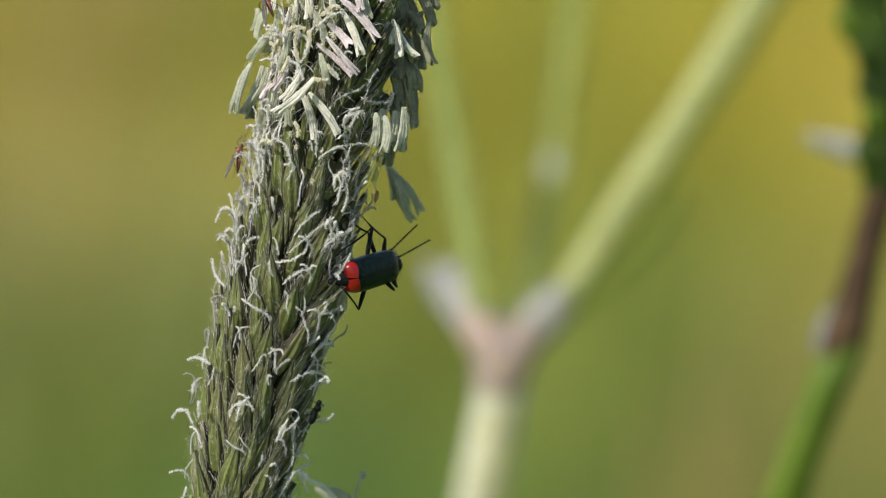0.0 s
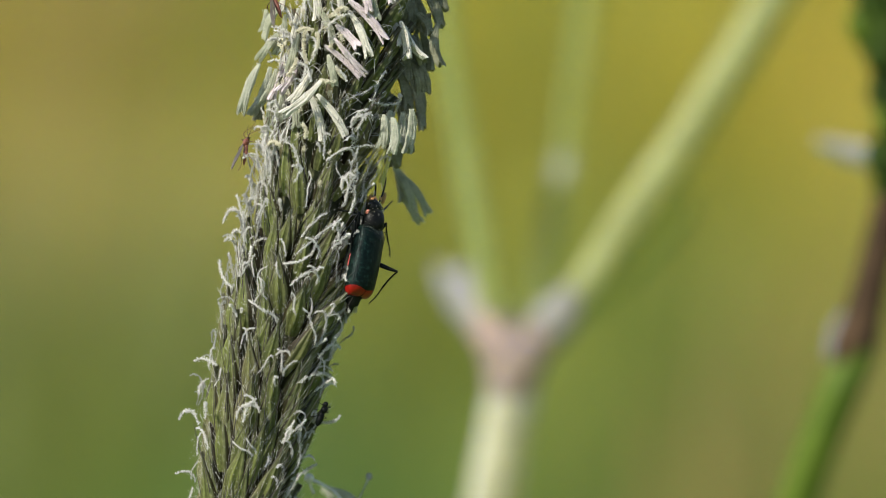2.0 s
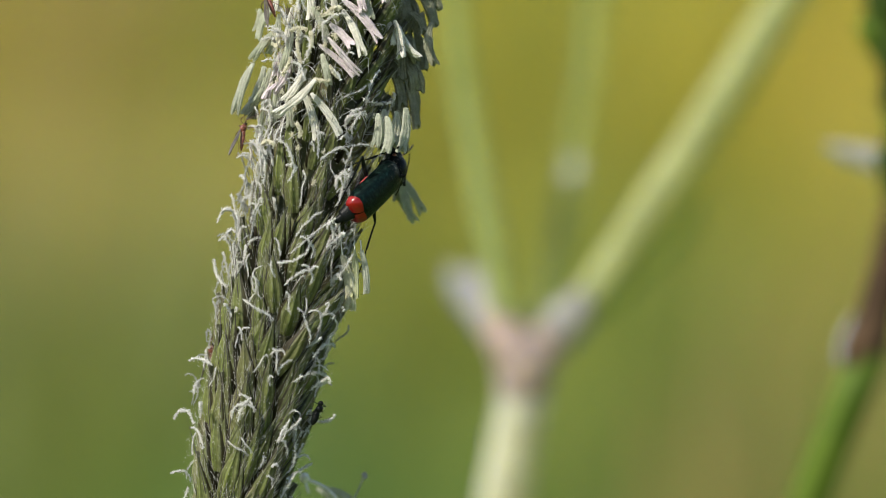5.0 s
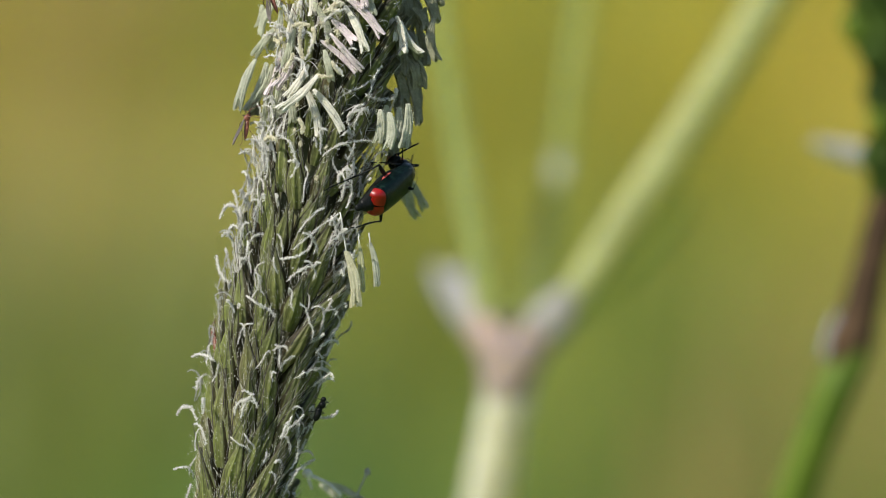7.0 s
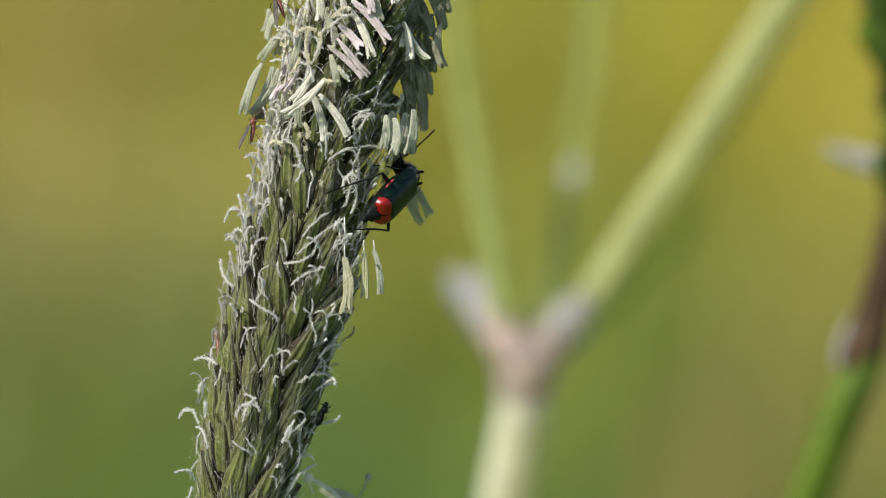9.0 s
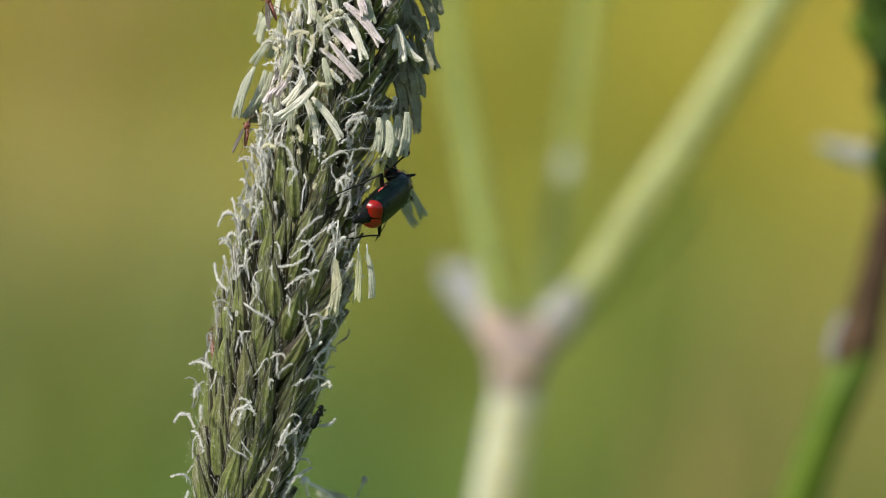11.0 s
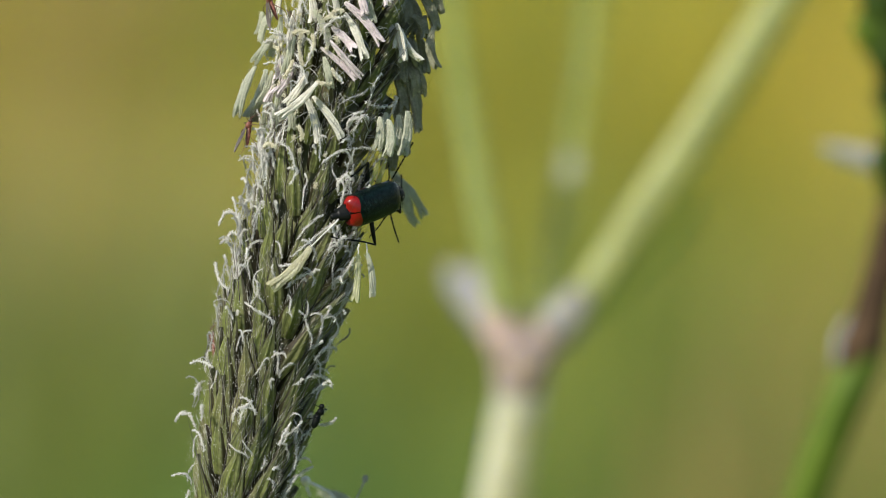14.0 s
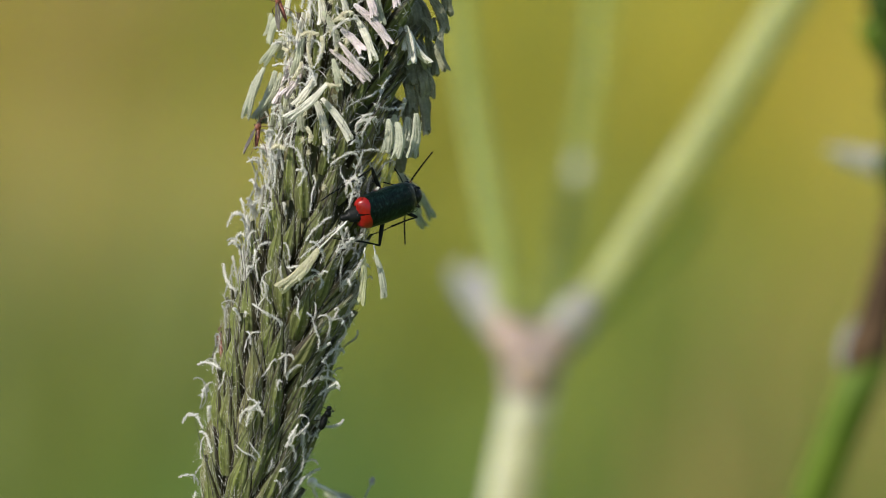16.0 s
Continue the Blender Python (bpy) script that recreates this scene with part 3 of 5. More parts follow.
def make_head():
    r = random.Random(11)
    # core and stalk down to the ground
    core = [on(axis_u(v), v) for v in range(-240, 1101, 60)]
    part("rachis", Shape().tube(core, [axis_r(v) * 0.62 for v in range(-240, 1101, 60)], 16).mesh("rachis", ["rachis"]), head)
    foot = HEAD_AT.inverted() @ Vector((-0.085, 0.36, -0.006))
    low = on(axis_u(1100), 1100)
    part("culm", Shape().tube(bezier(low + Vector((0.0006, 0, 0.004)), low - axis_way(1000) * 0.15, foot + Vector((0, 0, 0.2)), foot, 24), 0.0008, 8).mesh("culm", ["branch_green"]), head, label="green stalk")
    shapes = [spikelet_mesh(i) for i in range(8)]
    awns = [awn_mesh(i) for i in range(6)]
    rest = []
    v, k = 1120.0, 0
    while v > -330:
        count = 13
        for j in range(count):
            turn = 2 * math.pi * (j + (k % 2) * 0.5) / count + r.uniform(-0.13, 0.13)
            vv = v + r.uniform(-20, 20)
            p, out = surface(vv, turn, -0.00074)
            up = axis_way(vv)
            lean = r.uniform(0.24, 0.42) + 0.14 * max(-0.4, math.sin(turn))
            side = up.cross(out)
            along = up + out * lean + side * r.uniform(-0.24, 0.24)
            m = aim(p, along, out + side * r.uniform(-0.28, 0.28))
            sc = r.uniform(0.84, 1.04) * (1.0 + 0.16 * min(1.0, max(0.0, (vv - 480) / 200)))
            m = m @ Matrix.Diagonal((sc * r.uniform(0.85, 1.1), sc, sc, 1))
            facing = -out.y
            if facing > 0.05 and -60 < vv < 1010:
                sp = part("spikelet", shapes[r.randrange(8)][0], head, m)
                if facing > 0.5:
                    part("awn", awns[r.randrange(6)], sp)
            else:
                rest.append((m, r.randrange(8)))
        v -= 58
        k += 1
    tagged(part("far_side", joined("far_side", [(m, shapes[i][0]) for m, i in rest], ("glume", "cilia")), head), kind="stuff")
    # stigmas
    stig = [stigma_mesh(i) for i in range(16)]
    for i in range(270):
        vv = r.uniform(-40, 960)
        turn = r.uniform(-1.7, 0.9) if i % 3 == 0 else r.gauss(-1.25, 0.30)
        if 120 <= i < 200 and i % 2:
            vv, turn = r.uniform(170, 840), r.uniform(-1.0, 0.8)
        if i >= 200:
            vv, turn = r.uniform(250, 930), r.uniform(0.55, 1.5)
        p, out = surface(vv, turn, r.uniform(0.0, 0.0005))
        up = axis_way(vv)
        side = up.cross(out)
        if i < 200 and vv > 540 and r.random() < (0.4 if turn > -1.1 else 0.75):
            continue
        m = aim(p, up + out * r.uniform(0.0, 0.5 if turn > -0.9 else 0.25) + side * r.uniform(-0.6, 0.6), out + side * r.uniform(-1.5, 1.5))
        part("stigma", stig[r.randrange(16)], head, m @ Matrix.Scale(r.uniform(0.55, 1.0), 4))
    # the thick fuzz of small stigmas on the sunny edge
    fuzz = []
    for i in range(95):
        vv = r.triangular(190, 760, 340)
        p, out = surface(vv, r.gauss(-1.30, 0.22) if i < 45 else r.gauss(1.2, 0.25), r.uniform(0.0002, 0.0008))
        up = axis_way(vv)
        side = up.cross(out)
        m = aim(p, up + out * r.uniform(-0.1, 0.35) + side * r.uniform(-0.5, 0.5), out + side * r.uniform(-1.5, 1.5))
        fuzz.append((m @ Matrix.Scale(r.uniform(0.4, 0.75), 4), stig[r.randrange(16)]))
    tagged(part("stigma_fuzz", joined("stigma_fuzz", fuzz, ("fuzz",)), head, label="silvery fuzz of small stigmas"), kind="stuff")
    # the boldest stigmas: root, bend and tip on the plan
    bold = [(423, 391, 406, 354, 391, 398), (428, 421, 414, 398, 404, 428), (350, 757, 334, 708, 313, 744), (408, 511, 384, 498, 386, 464), (384, 650, 362, 632, 341, 642),
            (523, 680, 566, 652, 585, 672), (556, 748, 586, 758, 597, 738), (512, 852, 534, 838, 556, 824), (560, 640, 580, 600, 600, 620), (498, 784, 506, 766, 520, 746),
            (510, 510, 530, 488, 570, 476), (520, 455, 560, 420, 600, 392)]
    bold += [(573, 292, 600, 262, 660, 262), (618, 316, 632, 350, 616, 380), (516, 330, 545, 290, 516, 300), (494, 250, 526, 262, 526, 296), (418, 745, 420, 704, 458, 722),
             (430, 750, 432, 718, 452, 706), (462, 250, 484, 280, 474, 330), (560, 430, 550, 470, 500, 470)]
    bold += [(476, 110, 462, 60, 492, 76), (486, 100, 520, 62, 480, 58), (528, 110, 556, 52, 526, 58), (540, 70, 572, 76, 545, 120), (520, 90, 552, 120, 530, 150), (512, 130, 540, 100, 548, 150),
             (575, 120, 600, 130, 612, 150), (570, 70, 590, 30, 620, 34), (648, 180, 672, 196, 700, 186), (690, 210, 706, 180, 702, 170), (470, 280, 456, 262, 470, 240), (508, 88, 500, 110, 506, 140)]
    for u0, v0, u1, v1, u2, v2 in bold:
        pts = []
        for u, v, lift in ((u0, v0, 0.0002), (u1, v1, 0.0007), (u2, v2, 0.0007)):
            x, rad = abs(u - axis_u(v)) * U, axis_r(v) + 0.0004
            pts.append(on(u, v, -math.sqrt(max(0.0, rad * rad - x * x)) - lift))
        a, b, c = pts
        curve = [a * (1 - t) ** 2 + b * 2 * t * (1 - t) + c * t * t for t in (k / 14 for k in range(15))]
        curve = [p + Vector((r.uniform(-1, 1), r.uniform(-1, 1), r.uniform(-1, 1))) * 0.00003 for p in curve]
        part("stigma", feather(curve, r, 420).mesh("stigma", ["stigma"]), head)
    # spent filaments among the anthers
    s = Shape()
    for i in range(110):
        vv = r.uniform(-60, 270)
        p, out = surface(vv, r.uniform(-1.2, 1.2), r.uniform(-0.0003, 0.0004))
        up = axis_way(vv)
        side = up.cross(out)
        a = p + (up * r.uniform(-0.2, 0.9) + side * r.uniform(-0.7, 0.7) + out * r.uniform(0.2, 0.5)) * 0.0009
        b = a + (side * r.uniform(-1, 1) - up * r.uniform(0.0, 1.0) + out * r.uniform(-0.1, 0.4)) * 0.0011
        s.tube(bezier(p, p.lerp(a, 0.6) + out * 0.0002, a + up * 0.0003, b, 7), r.uniform(0.000011, 0.000024), 4)
    tagged(part("filament_tangle", s.mesh("filament_tangle", ["fuzz"]), head, label="greyish spent filaments"), kind="stuff")
    # pollen dust
    s = Shape()
    for i in range(4200):
        if i % 12 == 0:
            v0, turn0, spread = r.uniform(-60, 980), r.gauss(-0.15, 0.9), r.choice((0.15, 0.5, 1.0, 1.5))
        p, out = surface(v0 + r.gauss(0, 26) * spread, turn0 + r.gauss(0, 0.30) * spread, r.uniform(0.0, 0.0007))
        s.ball(p, 0.000007 + 0.000020 * r.random() ** 2, 3, 4)
    # crumbs of caked pollen among the anthers, some drawn out along twisted threads
    for i in range(30):
        vv = r.uniform(-10, 190) if i % 4 else r.uniform(200, 330)
        p, out = surface(vv, r.gauss(-0.45, 0.45), r.uniform(0.0003, 0.0010))
        for k in range(r.randrange(50, 100)):
            q = p + Vector((r.gauss(0, 1), r.gauss(0, 1), r.gauss(0, 1.3))) * 0.00006
            s.ball(q, r.uniform(0.000009, 0.000030), 4, 5, 1)
    for u0, v0, u1, v1, u2, v2 in ((540, 58, 528, 84, 542, 120), (558, 66, 566, 84, 552, 104), (579, 38, 590, 28, 604, 40), (488, 60, 498, 70, 502, 86), (524, 62, 534, 52, 552, 62), (592, 126, 598, 138, 606, 144),
                                   (532, 226, 544, 236, 538, 250), (474, 86, 484, 76, 498, 90), (508, 140, 518, 128, 522, 110), (590, 30, 600, 20, 612, 24), (566, 148, 580, 154, 590, 150), (470, 262, 480, 250, 494, 262)):
        for k in range(420):
            t = r.random()
            u, v = ((1 - t) ** 2 * a + 2 * t * (1 - t) * b + t * t * c for a, b, c in ((u0, u1, u2), (v0, v1, v2)))
            x, rad = abs(u - axis_u(v)) * U, axis_r(v) + 0.0009
            q = on(u, v, -math.sqrt(max(0.0, rad * rad - x * x))) + Vector((r.gauss(0, 1), r.gauss(0, 1), r.gauss(0, 1))) * 0.000045
            s.ball(q, r.uniform(0.000013, 0.000042), 4, 5, 1)
    tagged(part("pollen", s.mesh("pollen", ["pollen", "caked"]), head, label="white pollen grains and cream crumbs of caked pollen"), kind="stuff")


make_head()

ANTHERS = {}
for n_mat in ("cream", "lilac", "grey", "green", "dull", "straw", "yellow", "pale"):
    ANTHERS[n_mat] = [anther_mesh(i, "anther_" + n_mat) for i in range(6)]


def place_anthers(rows, kind, seed, wide=1.0):
    """Anthers that hang on the head: upper end and lower end on the plan, and how far they stand off towards the lens."""
    r = random.Random(seed)
    for u0, v0, u1, v1, y0 in rows:
        c = axis_u(v0)
        x = abs(u0 - c) * U
        rad = axis_r(v0) + 0.0003
        y = -math.sqrt(max(0.0, rad * rad - x * x)) - 0.0002 if y0 is None else y0
        a, b = on(u0, v0, y), on(u1, v1, y - r.uniform(-0.0001, 0.0004))
        d = b - a
        m = aim(a, -d, (r.uniform(-0.6, 0.6), -1, 0)) @ Matrix.Diagonal((wide, wide, d.length / LEN0, 1))
        part("anther", ANTHERS[kind][r.randrange(6)], head, m)


place_anthers([(455, 117, 421, 208, None), (474, 123, 438, 207, None)], "pale", 15, 1.15)
place_anthers([(544, 170, 568, 253, None), (559, 173, 609, 247, None), (566, 150, 497, 210, -0.0034), (550, 130, 509, 187, None),
               (552, -12, 556, 43, None), (615, 27, 650, 108, None), (705, 43, 717, 110, None), (712, 53, 749, 107, -0.0010)], "cream", 1, 1.0)
place_anthers([(690, 37, 702, 87, -0.0010), (500, -40, 492, 22, None), (585, -34, 602, 30, None), (524, 20, 512, 80, None)], "cream", 6, 0.75)
place_anthers([(502, 98, 475, 182, None), (524, 113, 489, 169, None), (592, 51, 632, 92, None), (615, 8, 679, 80, None), (634, -14, 650, 32, None),
               (530, -64, 545, 4, None), (668, -40, 690, 14, None)], "lilac", 2, 1.05)
place_anthers([(572, 87, 634, 144, None), (589, 75, 645, 140, None)], "lilac", 16, 0.74)
place_anthers([(490, 61, 450, 112, None), (473, 175, 462, 248, None), (496, 10, 464, 76, None), (514, 175, 520, 232, None), (466, 20, 458, 60, 0.0004)], "dull", 7, 1.0)
place_anthers([(500, 30, 480, 100, None), (526, 66, 506, 134, None), (484, 126, 452, 192, None), (560, 20, 588, 84, None), (500, 150, 488, 222, None), (648, -24, 664, 44, None), (578, 104, 590, 160, None)], "dull", 14, 0.9)
place_anthers([(566, 874, 640, 912, 0.006), (560, 880, 610, 925, 0.008)], "pale", 8, 0.9)
for name, pts, size, mat in (("filament", [(540, 858), (556, 864), (578, 876), (600, 896)], 0.00011, "pollen"), ("filament", [(548, 884), (543, 870), (540, 858)], 0.00008, "pollen"), ("filament", [(626, 900), (636, 878), (646, 856)], 0.00004, "fuzz")):
    part(name, Shape().tube(smooth_path([on(u, v, 0.004) for u, v in pts], 4), size, 7).mesh(name, [mat]), head, None, "pale thread")
part("bead", Shape().ball(on(540, 856, 0.004), (0.00026, 0.00022, 0.00026), 8, 10).mesh("bead", ["pollen"]), head, None, "white bead of pollen")
part("bead", Shape().ball(on(647, 854, 0.005), (0.00016, 0.00014, 0.00020), 8, 10).mesh("bead", ["fuzz"]), head, None, "greyish bead")
place_anthers([(678, 268, 652, 336, -0.0012), (690, 262, 670, 330, -0.0008)], "yellow", 9, 0.55)
# anthers mostly on the shaded right flank, their shade painted in as grey
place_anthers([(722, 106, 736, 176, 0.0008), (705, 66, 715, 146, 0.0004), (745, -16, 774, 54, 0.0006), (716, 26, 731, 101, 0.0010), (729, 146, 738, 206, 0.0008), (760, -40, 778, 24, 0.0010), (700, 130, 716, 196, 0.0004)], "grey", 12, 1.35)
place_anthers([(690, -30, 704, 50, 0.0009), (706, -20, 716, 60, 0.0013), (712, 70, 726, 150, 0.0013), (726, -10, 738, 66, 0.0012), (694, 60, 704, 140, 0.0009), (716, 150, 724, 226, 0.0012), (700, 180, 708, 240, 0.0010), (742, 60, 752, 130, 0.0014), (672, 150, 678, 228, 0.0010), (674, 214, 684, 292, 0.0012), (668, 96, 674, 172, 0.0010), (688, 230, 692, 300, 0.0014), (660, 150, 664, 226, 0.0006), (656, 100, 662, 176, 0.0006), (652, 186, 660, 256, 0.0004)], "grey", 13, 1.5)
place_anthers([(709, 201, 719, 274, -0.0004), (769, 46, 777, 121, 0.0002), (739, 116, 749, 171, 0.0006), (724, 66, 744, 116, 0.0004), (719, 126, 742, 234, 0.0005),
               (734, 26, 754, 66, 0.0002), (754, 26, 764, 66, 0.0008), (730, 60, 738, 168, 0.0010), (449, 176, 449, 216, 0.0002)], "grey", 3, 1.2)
place_anthers([(676, 208, 669, 268, -0.0020), (692, 214, 689, 278, -0.0026), (724, 198, 714, 276, -0.0016), (686, 200, 678, 258, -0.0012), (708, 204, 703, 266, -0.0008)], "pale", 4, 1.2)
place_anthers([(694, 300, 722, 376, 0.0040), (699, 302, 740, 398, 0.0044), (705, 310, 753, 382, 0.0038), (690, 290, 706, 360, 0.0042), (703, 304, 730, 392, 0.0046)], "dull", 5)


def dangling(kind, filament, length, seed, wide):
    """A loose anther that hangs on its thread from the part's origin."""
    ob = new("anther", ANTHERS[kind][seed % 4])
    ob.data = ob.data.copy()
    ob.data.transform(Matrix.Translation((0, 0, -filament * U)) @ Matrix.Diagonal((wide, 0.85, length * U / LEN0, 1)))
    ob.parent = head
    r = random.Random(seed)
    path = [Vector((r.uniform(-1, 1) * U * (0 < k < 6), 0, -filament * U * 1.03 * k / 6)) for k in range(7)]
    thread = part("filament", Shape().tube(path, 0.00004, 5).mesh("filament", ["stigma"]), ob, None, "white thread")
    return tagged(ob, "loose pale anther on a white thread")


LOOSE = [dangling("straw", 70, 98, 1, 1.3), dangling("green", 18, 84, 2, 0.85), dangling("pale", 18, 78, 3, 0.85)]


# ---- blurred plants behind ----
FORK_D, STALK_D = 0.380, 0.362


def at(u, v, d):
    """A place in the view frame on the plan at the distance d."""
    return Vector(((u - 784) * d / 10691, d, (441 - v) * d / 10691))


def plant_tube(name, pts, widths, d0, parent, mat, label="", n=6, sides=14):
    """A stem through places on the plan (u, v, distance) with full widths in drafting units."""
    o = parent.matrix_basis.inverted() @ VIEW
    path = smooth_path([o @ at(*p) for p in pts], n)
    k = np.linspace(0, len(widths) - 1, len(path))
    rad = [float(np.interp(q, range(len(widths)), widths)) * 0.5 * d0 / 10691 for q in k]
    return part(name, Shape().tube(path, rad, sides).mesh(name, [mat]), parent, None, label)


FORK_AT = VIEW @ Matrix.Translation(at(928, 640, FORK_D))
STALK_AT = VIEW @ Matrix.Translation(at(1500, 590, STALK_D))


def ground_under(m, lean_x, lean_y):
    """A place in the view frame on the ground under a plant."""
    p = m.translation
    return VIEW.inverted() @ Vector((p.x + lean_x, p.y + lean_y, -0.006))


def make_fork():
    fork = thing("forked_plant", FORK_AT, "blurred pale stem forking into green branches at a pinkish joint", "plant")
    D = FORK_D
    g = ground_under(FORK_AT, -0.06, 0.03)
    o = FORK_AT.inverted() @ VIEW
    a, b = o @ at(926, 660, D), o @ at(880, 900, D)
    path = bezier(a, a + (b - a) * 4, o @ g + Vector((0, 0, 0.2)), o @ g, 40)
    part("stem", Shape().tube(path, [0.00160 + 0.0004 * min(1, i / 20) for i in range(len(path))], 16).mesh("stem", ["stem_pale"]), fork, None, "pale straw-coloured stem")
    plant_tube("joint", [(915, 700, D), (920, 665, D), (926, 630, D), (935, 600, D)], [90, 104, 116, 70], D, fork, "node_pink", "swollen pinkish joint")
    plant_tube("joint", [(918, 655, D), (900, 615, D), (880, 580, D + .002), (870, 560, D + .003)], [80, 84, 80, 50], D, fork, "node_pink", "swollen pinkish joint")
    plant_tube("joint", [(932, 655, D), (955, 615, D), (980, 585, D), (990, 570, D)], [70, 78, 78, 50], D, fork, "node_pink", "swollen pinkish joint")
    plant_tube("sheath", [(895, 600, D + .004), (878, 570, D + .006), (860, 540, D + .010), (845, 512, D + .013), (835, 488, D + .013), (828, 472, D + .013)], [60, 88, 96, 96, 72, 26], D, fork, "sheath", "whitish papery sheath")
    plant_tube("sheath", [(880, 610, D + .008), (850, 570, D + .010), (822, 528, D + .013), (800, 492, D + .015), (788, 470, D + .016)], [20, 44, 52, 36, 12], D, fork, "sheath", "whitish papery sheath")
    plant_tube("sheath", [(968, 605, D), (985, 582, D), (1008, 555, D), (1035, 522, D)], [66, 84, 80, 56], D, fork, "sheath", "whitish papery sheath")
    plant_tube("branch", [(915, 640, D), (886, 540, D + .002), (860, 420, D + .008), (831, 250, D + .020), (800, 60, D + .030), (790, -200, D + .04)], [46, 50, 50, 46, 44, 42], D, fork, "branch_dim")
    plant_tube("branch", [(935, 640, D), (1026, 540, D), (1127, 390, D + .002), (1236, 230, D + .003), (1325, 90, D + .003), (1480, -160, D + .004)], [46, 62, 70, 74, 76, 74], D, fork, "branch_green")
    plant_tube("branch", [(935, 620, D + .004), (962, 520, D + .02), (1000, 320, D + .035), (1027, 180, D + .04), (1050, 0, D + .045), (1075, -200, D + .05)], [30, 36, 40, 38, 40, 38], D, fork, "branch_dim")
    # added pale swelling that stands in for a blurred glint on the branch
    plant_tube("bud", [(1004, 326, D + .031), (1008, 302, D + .031), (1012, 278, D + .031)], [20, 40, 20], D, fork, "stem_pale", "pale round knob in place of a blurred glint")
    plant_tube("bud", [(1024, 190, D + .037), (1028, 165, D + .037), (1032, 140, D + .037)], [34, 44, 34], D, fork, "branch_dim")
    plant_tube("twig", [(1020, 580, D + .012), (1120, 500, D + .016), (1190, 430, D + .018), (1222, 380, D + .018), (1240, 330, D + .02)], [10, 14, 26, 26, 8], D, fork, "stalk_green", "thin green twig")
    return fork


def make_stalk():
    st = thing("dark_stalk", STALK_AT, "blurred green stalk with a dark brown joint and dark leaves", "plant")
    D = STALK_D
    g = ground_under(STALK_AT, -0.10, 0.02)
    o = STALK_AT.inverted() @ VIEW
    a, b = o @ at(1532, 620, D), o @ at(1418, 860, D)
    path = bezier(a, a + (b - a) * 4, o @ g + Vector((0, 0, 0.2)), o @ g, 40)
    part("stem", Shape().tube(path, 0.00125, 16).mesh("stem", ["stalk_green"]), st, None, "bright green stem")
    plant_tube("joint", [(1510, 660, D), (1525, 610, D), (1540, 560, D), (1560, 480, D), (1580, 400, D), (1600, 330, D)], [60, 84, 68, 60, 60, 62], D, st, "stalk_brown", "dark brown joint")
    plant_tube("sheath", [(1480, 640, D), (1489, 600, D), (1504, 560, D)], [16, 24, 14], D, st, "sheath", "withered pale sheath")
    plant_tube("stem", [(1590, 350, D), (1600, 250, D), (1595, 150, D), (1575, 50, D), (1560, -50, D), (1540, -250, D)], [76, 80, 80, 84, 90, 90], D, st, "leaf_dark", "dark green upper stem")
    r = random.Random(17)
    for k in range(9):
        u, v = 1585 - 0.1 * k * 30 + r.uniform(-30, 10), 300 - k * 55 + r.uniform(-15, 15)
        plant_tube("leaflet", [(u + 20, v + 25, D), (u, v, D - .001), (u - 18, v - 30, D - .0015), (u - 20, v - 55, D)], [20, 44, 36, 8], D, st, ("leaf_dark", "stalk_green")[k % 3 == 1], n=3, sides=8)
    plant_tube("bract", [(1570, 285, D + .006), (1530, 278, D + .008), (1490, 268, D + .008), (1455, 255, D + .008)], [50, 44, 34, 8], D, st, "sheath", "whitish bract")
    return st


fork = make_fork()
stalk = make_stalk()


# ---- the beetle ----
MM = 0.001
CASE = 3.5                                    # length of its wing cases, mm
LEGS = [("front", 1.05, 2.30, (0.30, 3.62, -0.42), (0.6, 1.0, 0.0)), ("mid", 1.36, 2.70, (0.42, 2.85, -0.48), (0.8, 0.8, 0.1)), ("hind", 1.72, 3.0, (0.45, 2.05, -0.46), (1.0, -0.75, 0.1))]
FEELER = 2.6


